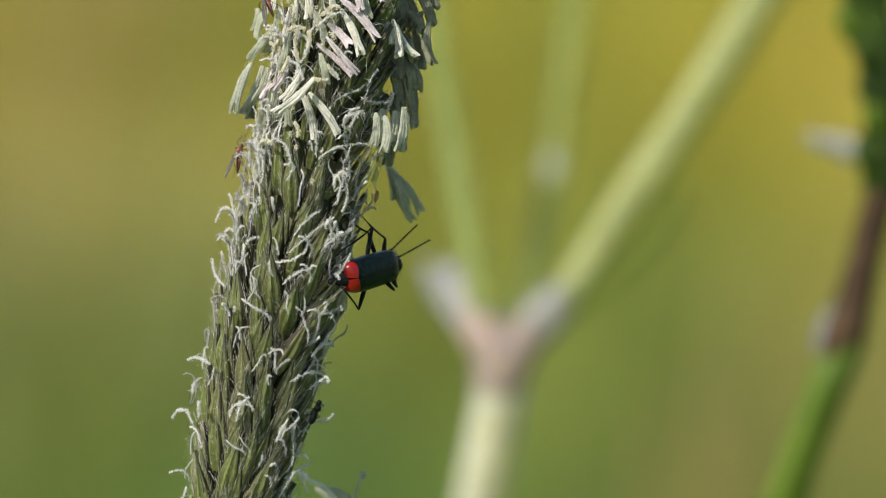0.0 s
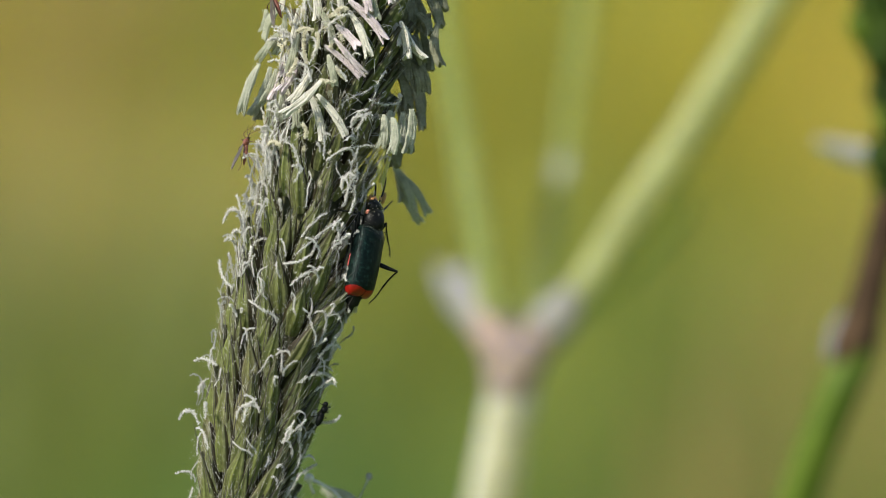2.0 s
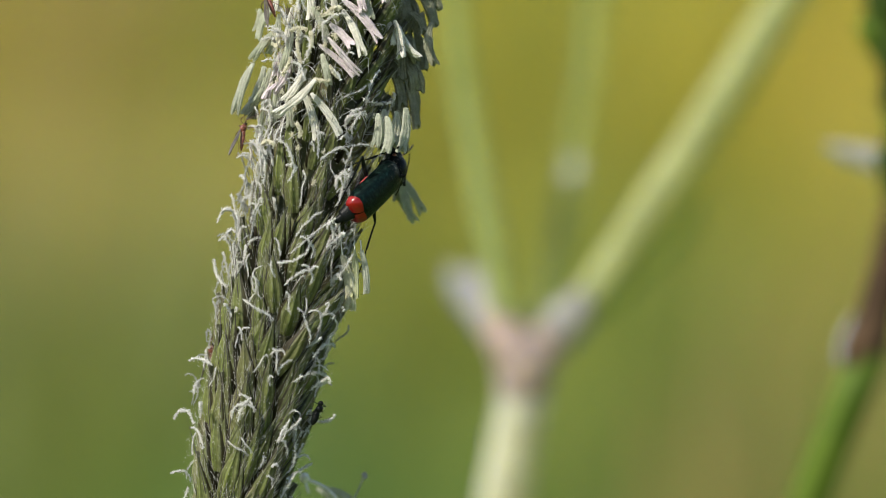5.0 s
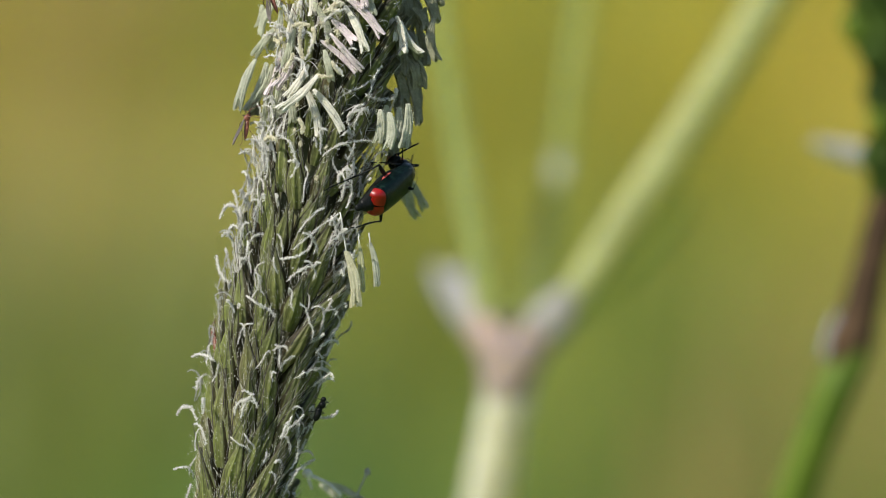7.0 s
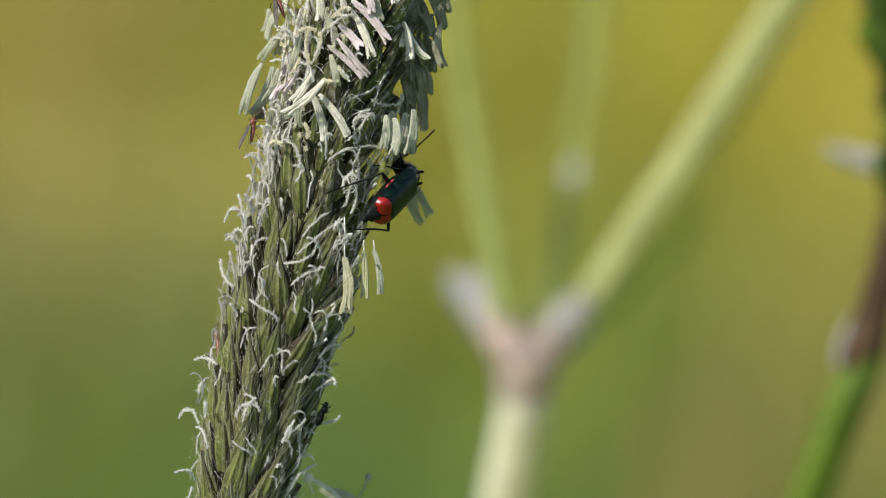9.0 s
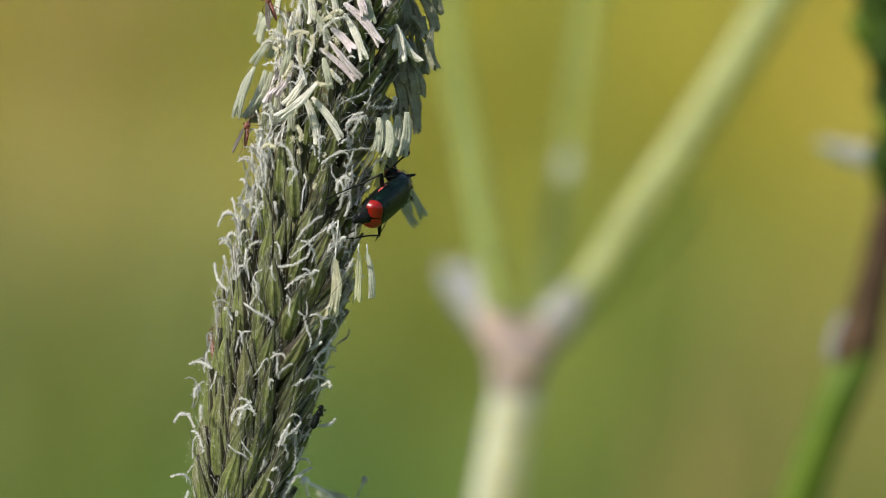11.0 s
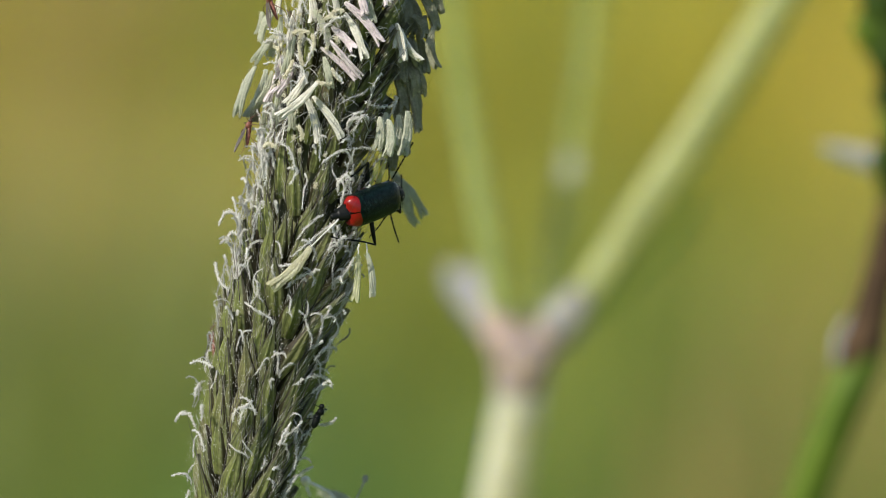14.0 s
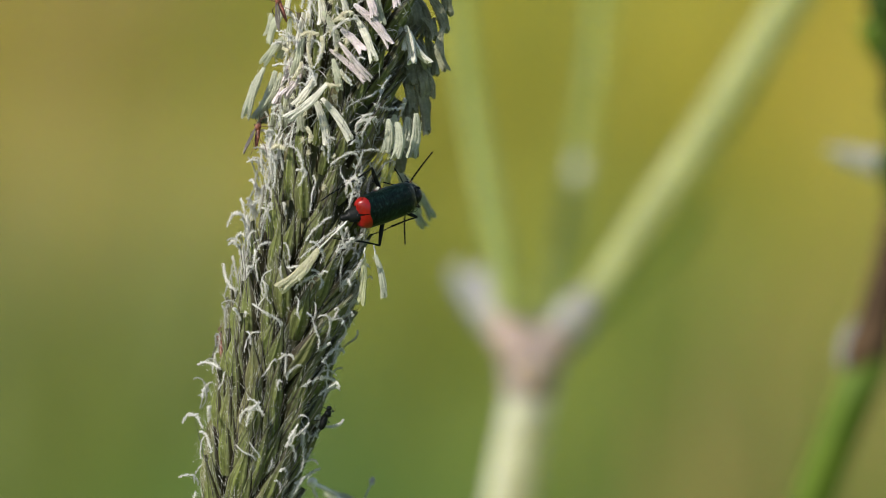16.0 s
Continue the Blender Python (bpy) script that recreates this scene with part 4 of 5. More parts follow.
def wing_case(side):
    """One arched wing case, rounded off by itself at the tip, with a red end."""
    s = Shape()
    n, w, red = 40, 15, 15
    outer, inner = [], []
    for i in range(n + 1):
        row, low = [], []
        for k in range(w):
            q = k / (w - 1)
            y = 0.35 * (1 - math.cos(math.pi / 2 * i / red)) if i <= red else 0.35 + (CASE - 0.35) * (i - red) / (n - red)
            y += 0.13 * math.sin(math.pi * q) * math.exp(-((i - red) / 5.0) ** 2)
            c = math.sqrt(max(0.0, 1 - (max(0.0, 0.58 - y) / 0.58) ** 2))
            half = (0.735 + 0.11 * math.sin(math.pi * min(1.0, 0.10 + 0.75 * (1 - y / CASE)))) * (0.60 + 0.40 * c)
            near = 0.012 + 0.07 * (1 - c) ** 1.2
            h = (0.50 + 0.10 * math.sin(math.pi * min(1.0, y / CASE * 0.9 + 0.1))) * (-0.12 + 1.12 * c ** 0.9)
            shoulder = max(0.0, (y - 2.95) / 0.55)
            half, h = half * (1 - 0.13 * shoulder ** 3), h * (1 - 0.32 * shoulder ** 2)
            a = 1.85 * q
            x = near + (half - near) * math.sin(min(a, math.pi / 2)) ** 0.92 - 0.05 * max(0.0, a - math.pi / 2)
            z = (h * max(0.0, math.cos(a)) ** 0.8 if h > 0 else h) if a < math.pi / 2 else -0.75 * (a - math.pi / 2)
            if y > 0.9:
                z += 0.008 * math.sin(x * 23 + y * 4.1) * math.sin(y * 5.3 + x * 9)
            row.append((side * x * MM, y * MM, z * MM))
            low.append((side * (x - 0.02) * MM, (y + 0.01) * MM, (z - 0.035) * MM))
        outer.append(row)
        inner.append(low)
    if side < 0:
        outer, inner = [list(reversed(r)) for r in outer], [list(reversed(r)) for r in inner]
    s.sheet(outer, row_slots=[1 if i < red else 0 for i in range(n)])
    s.sheet([list(reversed(row)) for row in inner])
    s.sheet([inner[0], outer[0]], 1)
    s.sheet([outer[-1], inner[-1]], 0)
    return s.mesh("wing_case", ["elytron", "beetle_red"])


def fur(s, r, count, where, slot=0, size=0.09):
    """Short hairs that stand off a rounded back and lie towards the tail."""
    for k in range(count):
        p, out = where()
        s.hair(p * MM, (p + (out * 0.7 + Vector((r.uniform(-.3, .3), -0.9, 0))).normalized() * r.uniform(0.5, 1.0) * size) * MM, 0.007 * MM, slot)


def dust(name, r, count, where, parent):
    s = Shape()
    for k in range(count):
        p, out = where()
        s.ball((p + out * r.uniform(-.01, .03)) * MM, r.uniform(0.003, 0.012) * (1.7 if k % 9 == 0 else 1) * MM, 3, 4)
    tagged(part(name, s.mesh(name, ["pollen"]), parent, None, "white pollen dust"), kind="stuff")


def make_beetle():
    b = thing("beetle", HEAD_AT, "black-green beetle with red wing-case tips, on the grass head", "beetle")
    r = random.Random(21)
    for side in (-1, 1):
        part("wing_case", wing_case(side), b, None, "black-green wing case with a red tip")
    # abdomen under the wing cases, in rings, ending in a blunt black tip
    s = Shape()
    rings = ((3.3, .52, -.16), (2.4, .66, -.20), (1.6, .68, -.20), (0.9, .62, -.18), (0.42, .52, -.18), (0.36, .48, -.19), (0.02, .43, -.25), (-0.03, .38, -.26), (-0.36, .34, -.31), (-0.42, .25, -.33), (-0.46, .20, -.34), (-0.74, .17, -.40), (-0.82, .09, -.43))
    s.tube([(0, y * MM, z * MM) for y, w, z in rings], [w * MM for y, w, z in rings], 16, flat=0.72)
    part("abdomen", s.mesh("abdomen", ["beetle_black"]), b, None, "black abdomen with a blunt tip")
    for side in (-1, 1):
        part("flank", Shape().tube([(side * x * MM, y * MM, -0.26 * MM) for x, y in ((.62, 1.15), (.70, 1.45), (.71, 1.9), (.66, 2.3))], [0.05 * MM, 0.13 * MM, 0.12 * MM, 0.04 * MM], 9).mesh("flank", ["beetle_pink"]), b, None, "reddish flank")
    # fore body: thorax and head turn on their joints
    s = Shape()
    s.tube([(0, y * MM, z * MM) for y, z in ((-0.10, 0.0), (0.02, 0.02), (0.22, 0.05), (0.50, 0.05), (0.78, 0.02), (0.92, -0.02), (0.97, -0.04))], [w * MM for w in (0.28, 0.45, 0.54, 0.555, 0.50, 0.40, 0.27)], 20, flat=0.80)
    pro = part("thorax", s.mesh("thorax", ["beetle_black"]), b, None, "dusty black thorax")
    for side in (-1, 1):
        part("thorax_spot", Shape().ball((side * 0.40 * MM, 0.80 * MM, -0.04 * MM), (0.10 * MM, 0.14 * MM, 0.12 * MM), 8, 10).mesh("thorax_spot", ["beetle_spot"]), pro, None, "pinkish front corner")
    s = Shape().ball((0, 0.28 * MM, -0.03 * MM), (0.45 * MM, 0.38 * MM, 0.36 * MM), 12, 16)
    s.ball((0, 0.46 * MM, -0.08 * MM), (0.27 * MM, 0.24 * MM, 0.22 * MM), 8, 12)
    hd = part("head", s.mesh("head", ["beetle_black"]), b, None, "black head")
    for side in (-1, 1):
        part("eye", Shape().ball((side * 0.42 * MM, 0.32 * MM, 0.03 * MM), (0.11 * MM, 0.14 * MM, 0.14 * MM), 8, 10).mesh("eye", ["beetle_eye"]), hd)
    s = Shape().ball((0, 0.64 * MM, -0.03 * MM), (0.25 * MM, 0.16 * MM, 0.15 * MM), 8, 10)
    for side in (-1, 1):
        s.ball((side * 0.17 * MM, 0.76 * MM, -0.14 * MM), (0.08 * MM, 0.14 * MM, 0.07 * MM), 6, 8)
        s.tube([(side * x * MM, y * MM, z * MM) for x, y, z in ((.14, .68, -.2), (.22, .78, -.28), (.22, .86, -.38))], [.03 * MM, .035 * MM, .022 * MM], 6)
    part("mouth", s.mesh("mouth", ["beetle_mouth"]), hd, None, "orange-yellow mouthparts")
    made = {"thing": b, "thorax": pro, "head": hd, "antenna": [], "leg": [], "tibia": []}
    for side in (-1, 1):
        s, step = Shape(), FEELER / 11
        for k in range(11):
            y0, bow = k * step, 0.10 * math.sin(math.pi * k / 10)
            bow2 = 0.10 * math.sin(math.pi * (k + 1) / 10)
            d = Vector((0, y0, bow)), Vector((0, y0 + step, bow2))
            s.tube([d[0].lerp(d[1], q) * MM for q in (0.0, 0.25, 0.8, 1.0)], [x * MM for x in (.026, .040, .058 - .001 * k, .028)], 7, 1 if k == 1 else 0)
        made["antenna"].append(part("antenna", s.mesh("antenna", ["beetle_black", "beetle_mouth"]), hd, None, "beaded black feeler"))
    for name, thigh, shin, hip, knee in LEGS:
        for side in (-1, 1):
            s = Shape().tube(smooth_path([Vector((0, y * thigh * MM, z * MM)) for y, z in ((-0.06, 0), (0.3, 0.03), (0.7, 0.03), (1.0, 0))], 3), [x * MM for x in (.07, .085, .10, .11, .115, .115, .105, .09, .075, .06)], 8)
            leg = part("leg", s.mesh("leg", ["beetle_black"]), b, None, "slender black leg")
            s = Shape().tube(smooth_path([Vector((0, y * shin * MM, z * MM)) for y, z in ((0, 0), (0.25, 0.05), (0.55, 0.03))], 4), [x * MM for x in (.055, .046, .044, .044, .044, .046, .05, .052, .045)], 7)
            for k in range(5):
                y0, y1 = 0.55 + 0.09 * k, 0.55 + 0.09 * (k + 1)
                s.tube([(0, (y0 * (1 - q) + y1 * q) * shin * MM, (0.03 - 0.05 * math.sin(math.pi * ((y0 * (1 - q) + y1 * q) - 0.55) / 0.45)) * MM) for q in (0, .5, 1)], [.024 * MM, .036 * MM, .024 * MM], 6)
            s.hair((0, shin * MM, 0.03 * MM), (0.05 * MM, (shin + 0.1) * MM, -0.05 * MM), 0.018 * MM).hair((0, shin * MM, 0.03 * MM), (-0.05 * MM, (shin + 0.1) * MM, -0.05 * MM), 0.018 * MM)
            for k in range(60):
                y, a = r.uniform(0.05, 0.95) * shin, r.uniform(0, 6.283)
                q = Vector((math.cos(a) * 0.035, y, math.sin(a) * 0.035))
                s.hair(q * MM, (q + Vector((math.cos(a) * .05, r.uniform(.03, .09), math.sin(a) * .05))) * MM, 0.006 * MM)
            made["leg"].append(leg)
            made["tibia"].append(part("shin", s.mesh("shin", ["beetle_black"]), leg))

    def on_cases():
        y, a = 3.45 - 2.9 * r.random() ** 2.6, r.uniform(-1.3, 1.3)
        return Vector((0.80 * math.sin(a), y, 0.57 * math.cos(a) ** 0.8)), Vector((math.sin(a), 0, math.cos(a)))

    def on_thorax():
        y, a = r.uniform(0.0, 0.9), r.uniform(-1.5, 1.5)
        w = 0.555 - 0.36 * abs(y - 0.42) ** 2
        return Vector((w * math.sin(a), y, 0.04 + 0.80 * w * math.cos(a))), Vector((math.sin(a), 0, math.cos(a)))

    def on_head():
        a, c = r.uniform(-1.4, 1.4), r.uniform(-1.0, 1.2)
        return Vector((0.45 * math.sin(a) * math.cos(c), 0.28 + 0.38 * math.sin(c), -0.03 + 0.36 * math.cos(a) * math.cos(c))), Vector((math.sin(a), math.sin(c), math.cos(a))).normalized()

    dust("pollen", r, 130, on_cases, b)
    dust("pollen", r, 110, on_thorax, pro)
    dust("pollen", r, 60, on_head, hd)
    s = Shape()
    fur(s, r, 700, on_cases)
    tagged(part("fur", s.mesh("fur", ["beetle_black"]), b, None, "fine dark hairs"), kind="stuff")
    s = Shape()
    fur(s, r, 260, on_thorax, size=0.14)
    tagged(part("fur", s.mesh("fur", ["beetle_black"]), pro, None, "fine dark hairs"), kind="stuff")
    return made


BEETLE = make_beetle()


# ---- small insects ----
def make_midge(label):
    """A slender reddish midge: humped thorax, thin ringed abdomen, long folded wings, long legs."""
    m = thing("midge", HEAD_AT, label, "midge", "midges on the grass head")
    s = Shape()
    rings = [(0.30, 0.10, 0.08), (0.22, 0.08, 0.13), (0.12, 0.07, 0.115), (0.10, 0.07, 0.14), (-0.06, 0.04, 0.125), (-0.08, 0.04, 0.145), (-0.26, 0.01, 0.12), (-0.28, 0.01, 0.135), (-0.46, -0.02, 0.105), (-0.48, -0.02, 0.115), (-0.70, -0.06, 0.07), (-0.86, -0.08, 0.035)]
    s.tube([(0, y * MM, z * MM) for y, z, w in rings], [w * MM for y, z, w in rings], 10)
    part("abdomen", s.mesh("abdomen", ["midge_red"]), m, None, "slender reddish abdomen")
    part("thorax", Shape().ball((0, 0.42 * MM, 0.15 * MM), (0.15 * MM, 0.22 * MM, 0.19 * MM), 10, 12).ball((0, 0.30 * MM, 0.22 * MM), (0.10 * MM, 0.12 * MM, 0.12 * MM), 8, 10).mesh("thorax", ["midge_red"]), m)
    hd = part("head", Shape().ball((0, 0.68 * MM, 0.08 * MM), (0.10 * MM, 0.08 * MM, 0.10 * MM), 8, 8).hair((0, 0.72 * MM, 0.02 * MM), (0, 0.86 * MM, -0.12 * MM), 0.02 * MM).mesh("head", ["midge_dark"]), m)
    for side in (-1, 1):
        part("eye", Shape().ball((side * 0.07 * MM, 0.70 * MM, 0.10 * MM), 0.055 * MM, 6, 8).mesh("eye", ["beetle_eye"]), hd)
        s = Shape()
        for sgn in (0, 1):
            s.sheet([[(side * (0.02 + 0.23 * math.sin(math.pi * min(1, t * 0.88 + .06)) * q) * MM, (0.38 - 1.65 * t) * MM, (0.24 + 0.05 * q + 0.012 * sgn + 0.28 * t + 0.02 * math.sin(q * 9 + t * 7)) * MM) for q in (0, .25, .5, .75, 1)] for t in (0, .1, .22, .35, .5, .65, .8, .93, 1)])
        part("wing", s.mesh("wing", ["midge_wing"]), m, None, "grey-brown folded wing")
        p = bezier((side * .05 * MM, .76 * MM, .1 * MM), (side * .2 * MM, 1.0 * MM, .2 * MM), (side * .35 * MM, 1.2 * MM, .2 * MM), (side * .45 * MM, 1.4 * MM, .1 * MM), 8)
        part("antenna", Shape().tube(p, 0.014 * MM, 4).mesh("antenna", ["midge_dark"]), m)
        for y, back, far in ((0.55, 0.9, 1.0), (0.42, 0.2, 1.1), (0.30, -0.9, 1.35)):
            p = smooth_path([Vector(q) * MM for q in ((side * .08, y, 0.02), (side * .42 * far, y + back * .35, .28), (side * .70 * far, y + back * .9, -.20), (side * .85 * far, y + back * 1.35, -.36), (side * .95 * far, y + back * 1.7, -.34))], 4)
            part("leg", Shape().tube(p, [(0.024 if k < 6 else 0.016) * MM for k in range(len(p))], 5).mesh("leg", ["midge_leg"]), m)
    for ob in m.children_recursive:
        ob.data.transform(Matrix.Scale(0.88, 4))
    return m


MIDGES = [make_midge("small reddish midge with grey wings on the head's edge"), make_midge("small reddish midge near the anthers of the grass head"),
          make_midge("small reddish midge low on the grass head")]


def make_bug():
    m = thing("tiny_fly", HEAD_AT, "tiny shiny black fly clinging to the grass head", "fly")
    part("body", Shape().ball((0, -0.15 * MM, 0), (0.13 * MM, 0.3 * MM, 0.13 * MM), 8, 10).ball((0, 0.22 * MM, 0.03 * MM), (0.13 * MM, 0.15 * MM, 0.13 * MM), 8, 10).mesh("body", ["beetle_black"]), m)
    part("head", Shape().ball((0, 0.42 * MM, 0), 0.1 * MM, 8, 8).mesh("head", ["beetle_black"]), m)
    for side in (-1, 1):
        for y in (0.3, 0.15, 0.0):
            part("leg", Shape().tube([(side * .08 * MM, y * MM, 0), (side * .3 * MM, (y * 1.4 - .05) * MM, .08 * MM), (side * .42 * MM, (y * 2 - .2) * MM, -.18 * MM)], 0.016 * MM, 4).mesh("leg", ["beetle_black"]), m)
    for ob in m.children:
        ob.data.transform(Matrix.Scale(1.35, 4))
    return m


BUG = make_bug()
part("filament", Shape().tube(smooth_path([on(672, 296, 0.0006), on(668, 318, 0.0012), on(674, 346, 0.0012)], 5), 0.000022, 5).mesh("filament", ["stigma"]), head, None, "white thread")
part("husk", Shape().ball((0, 0, 0), (0.00011, 0.00010, 0.00032), 8, 8).mesh("husk", ["beetle_mouth"]), head, Matrix.Translation(on(674, 354, 0.0012)) @ pose(0, 0, 0, 0, 14, 0), "small orange-brown husk")


# ---- what moves ----
# sway of the three plants: seconds, drafting units right and down; the head also turns a little
HEAD_SWAY = []
HEAD_SWAY += [(0, -8.3, -5.7, -0.18), (0.5, -10.7, -3.1, 0.0), (1, -13.7, -1.4, 0.04), (1.5, -6.7, -2.9, -0.15), (2, 4.5, -3.2, 0.06), (2.5, -0.0, -0.8, 0.03), (3, 1.3, -0.8, 0.09), (3.5, 0.0, 0.0, 0.0), (4, 18.3, 4.8, 0.56), (4.2, -5.4, 1.4, -0.16), (5.2, -5.1, -4.6, -0.12), (6.3, -4.8, -10.6, -0.07), (6.5, 2.9, -13.5, 0.08), (7, -0.7, -11.5, -0.22), (7.5, 13.1, -5.3, 0.05), (8, 10.3, -2.6, 0.37)]
HEAD_SWAY += [(8.5, 12.1, -4.3, 0.15), (8.7, 8.3, -4.2, 0.52), (9.8, 5.3, -1.6, 0.37), (10.8, 2.3, 0.9, 0.22), (11, -3.9, 2.2, 0.02), (11.5, -15.8, 2.1, -0.17), (12, -13.3, 2.2, -0.02), (12.5, 3.0, -0.4, 0.21), (13, 1.6, 0.3, 0.2), (13.5, 1.0, -0.7, -0.01), (14, -2.5, 0.7, 0.01), (14.5, -0.9, -0.8, 0.02), (15, 2.2, 0.4, 0.06), (15.5, 9.8, 0.0, 0.24), (16, 11.7, 3.8, 0.28)]
FORK_SWAY = [(0, -32, -4), (.5, -35, -8), (1, -28, -9), (1.5, -20, -5), (2, -13, 0), (2.5, -8, -1), (3, -1, 0), (3.5, 0, 0), (4, 15, 4), (4.2, 24, 6), (5.2, 0, 2), (6.3, -30, -3),
             (6.5, -26, 5), (7, -20, 1), (7.5, 2, 5), (8, 17, 12), (8.5, 6, 7), (8.7, 11, 10), (9.8, 0, 4), (10.8, 9, 2), (11, -4, -4), (11.5, -8, -11), (12, -19, -13)]
FORK_SWAY += [(12.5, -8, -3), (13, -6, -2), (13.5, 6, 4), (14, 3, 0), (14.5, -3, 0), (15, 1, 0), (15.5, 4, 1), (16, 18, 3)]
STALK_SWAY = [(0, -32, -15), (.5, -38, -16), (1, -37, -17), (1.5, -21, -9), (2, -12, -5), (2.5, -12, -4), (3, -4, -3), (3.5, 0, 0), (4, 13, 4), (4.2, 21, 10), (5.2, 0, 0), (6.3, -30, -9),
              (6.5, -28, -8), (7, -20, -5), (7.5, -3, 3), (8, 15, 12), (8.5, 0, 2), (8.7, 4, 9), (9.8, 0, 3), (10.8, 7, 8), (11, -9, -2), (11.5, -17, -5), (12, -25, -10)]
STALK_SWAY += [(12.5, -8, 0), (13, -7, 0), (13.5, 8, 8), (14, -1, 3), (14.5, -8, 0), (15, -4, 2), (15.5, -2, 2), (16, 10, 9)]


def head_pose(t):
    ts = [r[0] for r in HEAD_SWAY]
    dx, dy, turn = (float(np.interp(t, ts, [r[k] for r in HEAD_SWAY])) for k in (1, 2, 3))
    return HEAD_AT @ Matrix.Translation((dx * U, 0, -dy * U)) @ pose(0, 0, 0, 0, turn, 0)


# the beetle: seconds, place of the wing-case tips, place of the wing cases' front end, depth of the tips (mm), way its back faces, bend of the thorax and of the head (degrees)
BEETLE_ROWS = [(0.0, 619, 494, 702, 468, -2.2, (.45, -.85, -.10), 52, 30), (0.3, 616, 513, 697, 453, -2.2, (.70, -.45, -.45), 45, 20), (0.6, 601, 527, 698, 455, -2.3, (.75, -.42, -.45), 38, 16),
               (0.9, 622, 546, 690, 447, -2.3, (.88, -.36, -.20), 22, 12), (1.2, 634, 545, 679, 432, -2.3, (.90, -.40, -.04), 10, 14), (1.5, 632, 546, 665, 431, -2.3, (.82, -.55, 0), 6, 16),
               (1.8, 633, 537, 659, 416, -2.3, (.68, -.72, 0), 6, 12), (2.1, 640, 518, 667, 398, -2.3, (.74, -.66, 0), 2, 8), (2.4, 626, 494, 674, 383, -2.6, (.84, -.52, 0), 4, 10),
               (2.7, 621, 483, 671, 372, -2.7, (.84, -.52, 0), 2, 4), (3.0, 625, 474, 686, 365, -2.8, (.84, -.52, 0), -4, 8), (3.3, 616, 460, 680, 347, -3.0, (.84, -.52, 0), -2, 8)]
BEETLE_ROWS += [(3.5, 614, 439, 676, 327, -3.1, (.84, -.52, 0), -2, 8), (3.7, 622, 441, 692, 335, -3.2, (.82, -.55, -.05), 0, 8), (4.0, 639, 429, 714, 328, -3.2, (.80, -.56, -.10), -4, 0), (4.2, 619, 414, 695, 318, -3.2, (.80, -.56, -.10), 0, 10),
                (5.2, 632, 375, 706, 305, -2.7, (.72, -.60, -.25), 30, 20), (6.3, 643, 344, 724, 302, -2.9, (.62, -.66, -.38), 44, 42), (6.5, 660, 361, 734, 308, -2.9, (.66, -.58, -.45), 46, 44), (6.8, 677, 366, 746, 313, -2.9, (.68, -.52, -.5), 50, 44),
                (7.0, 665, 367, 728, 313, -2.9, (.68, -.5, -.5), 50, 44), (7.3, 669, 383, 739, 320, -2.9, (.68, -.5, -.5), 50, 44), (7.5, 684, 385, 740, 319, -2.9, (.68, -.5, -.5), 50, 44), (7.8, 701, 382, 754, 317, -2.9, (.68, -.5, -.5), 50, 44)]
BEETLE_ROWS += [(8.0, 683, 385, 745, 321, -2.9, (.68, -.52, -.48), 46, 44), (8.3, 676, 382, 750, 313, -2.9, (.68, -.52, -.48), 46, 44), (8.5, 689, 382, 744, 317, -2.9, (.68, -.52, -.48), 46, 44), (8.7, 683, 382, 740, 317, -2.9, (.68, -.52, -.48), 46, 44),
                (9.8, 672, 392, 733, 330, -2.9, (.67, -.55, -.44), 46, 44), (10.8, 660, 404, 726, 341, -2.9, (.67, -.52, -.48), 46, 44), (11.0, 660, 388, 722, 334, -2.9, (.67, -.54, -.46), 46, 44), (11.2, 656, 384, 718, 338, -2.9, (.64, -.60, -.40), 46, 44), (11.5, 642, 382, 710, 342, -2.9, (.58, -.72, -.2), 46, 44),
                (11.8, 628, 380, 718, 349, -2.9, (.52, -.80, -.1), 44, 44), (12.0, 621, 377, 710, 352, -2.9, (.50, -.84, -.06), 44, 44), (12.2, 619, 381, 711, 357, -2.9, (.50, -.84, -.06), 44, 44), (12.5, 628, 381, 712, 356, -2.9, (.50, -.84, -.06), 44, 44), (12.7, 608, 385, 699, 360, -2.9, (.50, -.84, -.06), 44, 44)]
BEETLE_ROWS += [(13.0, 617, 384, 703, 357, -2.9, (.50, -.84, -.08), 44, 44), (13.3, 618, 384, 702, 354, -2.9, (.50, -.84, -.10), 44, 44), (13.5, 629, 382, 708, 352, -2.9, (.52, -.82, -.12), 44, 44), (13.8, 625, 383, 708, 351, -2.9, (.52, -.82, -.12), 44, 44), (14.0, 623, 379, 705, 346, -2.9, (.53, -.82, -.14), 44, 44),
                (14.3, 623, 377, 706, 344, -2.9, (.53, -.82, -.14), 44, 44), (14.5, 624, 376, 708, 342, -2.9, (.53, -.82, -.14), 44, 44), (14.8, 633, 377, 714, 343, -2.9, (.53, -.82, -.14), 44, 44), (15.0, 632, 378, 711, 343, -2.9, (.53, -.82, -.14), 44, 44), (15.3, 637, 378, 719, 344, -2.9, (.53, -.82, -.14), 44, 44),
                (15.6, 643, 379, 726, 343, -2.9, (.53, -.82, -.14), 44, 44), (16.0, 640, 382, 733, 348, -2.9, (.53, -.82, -.14), 44, 42)]
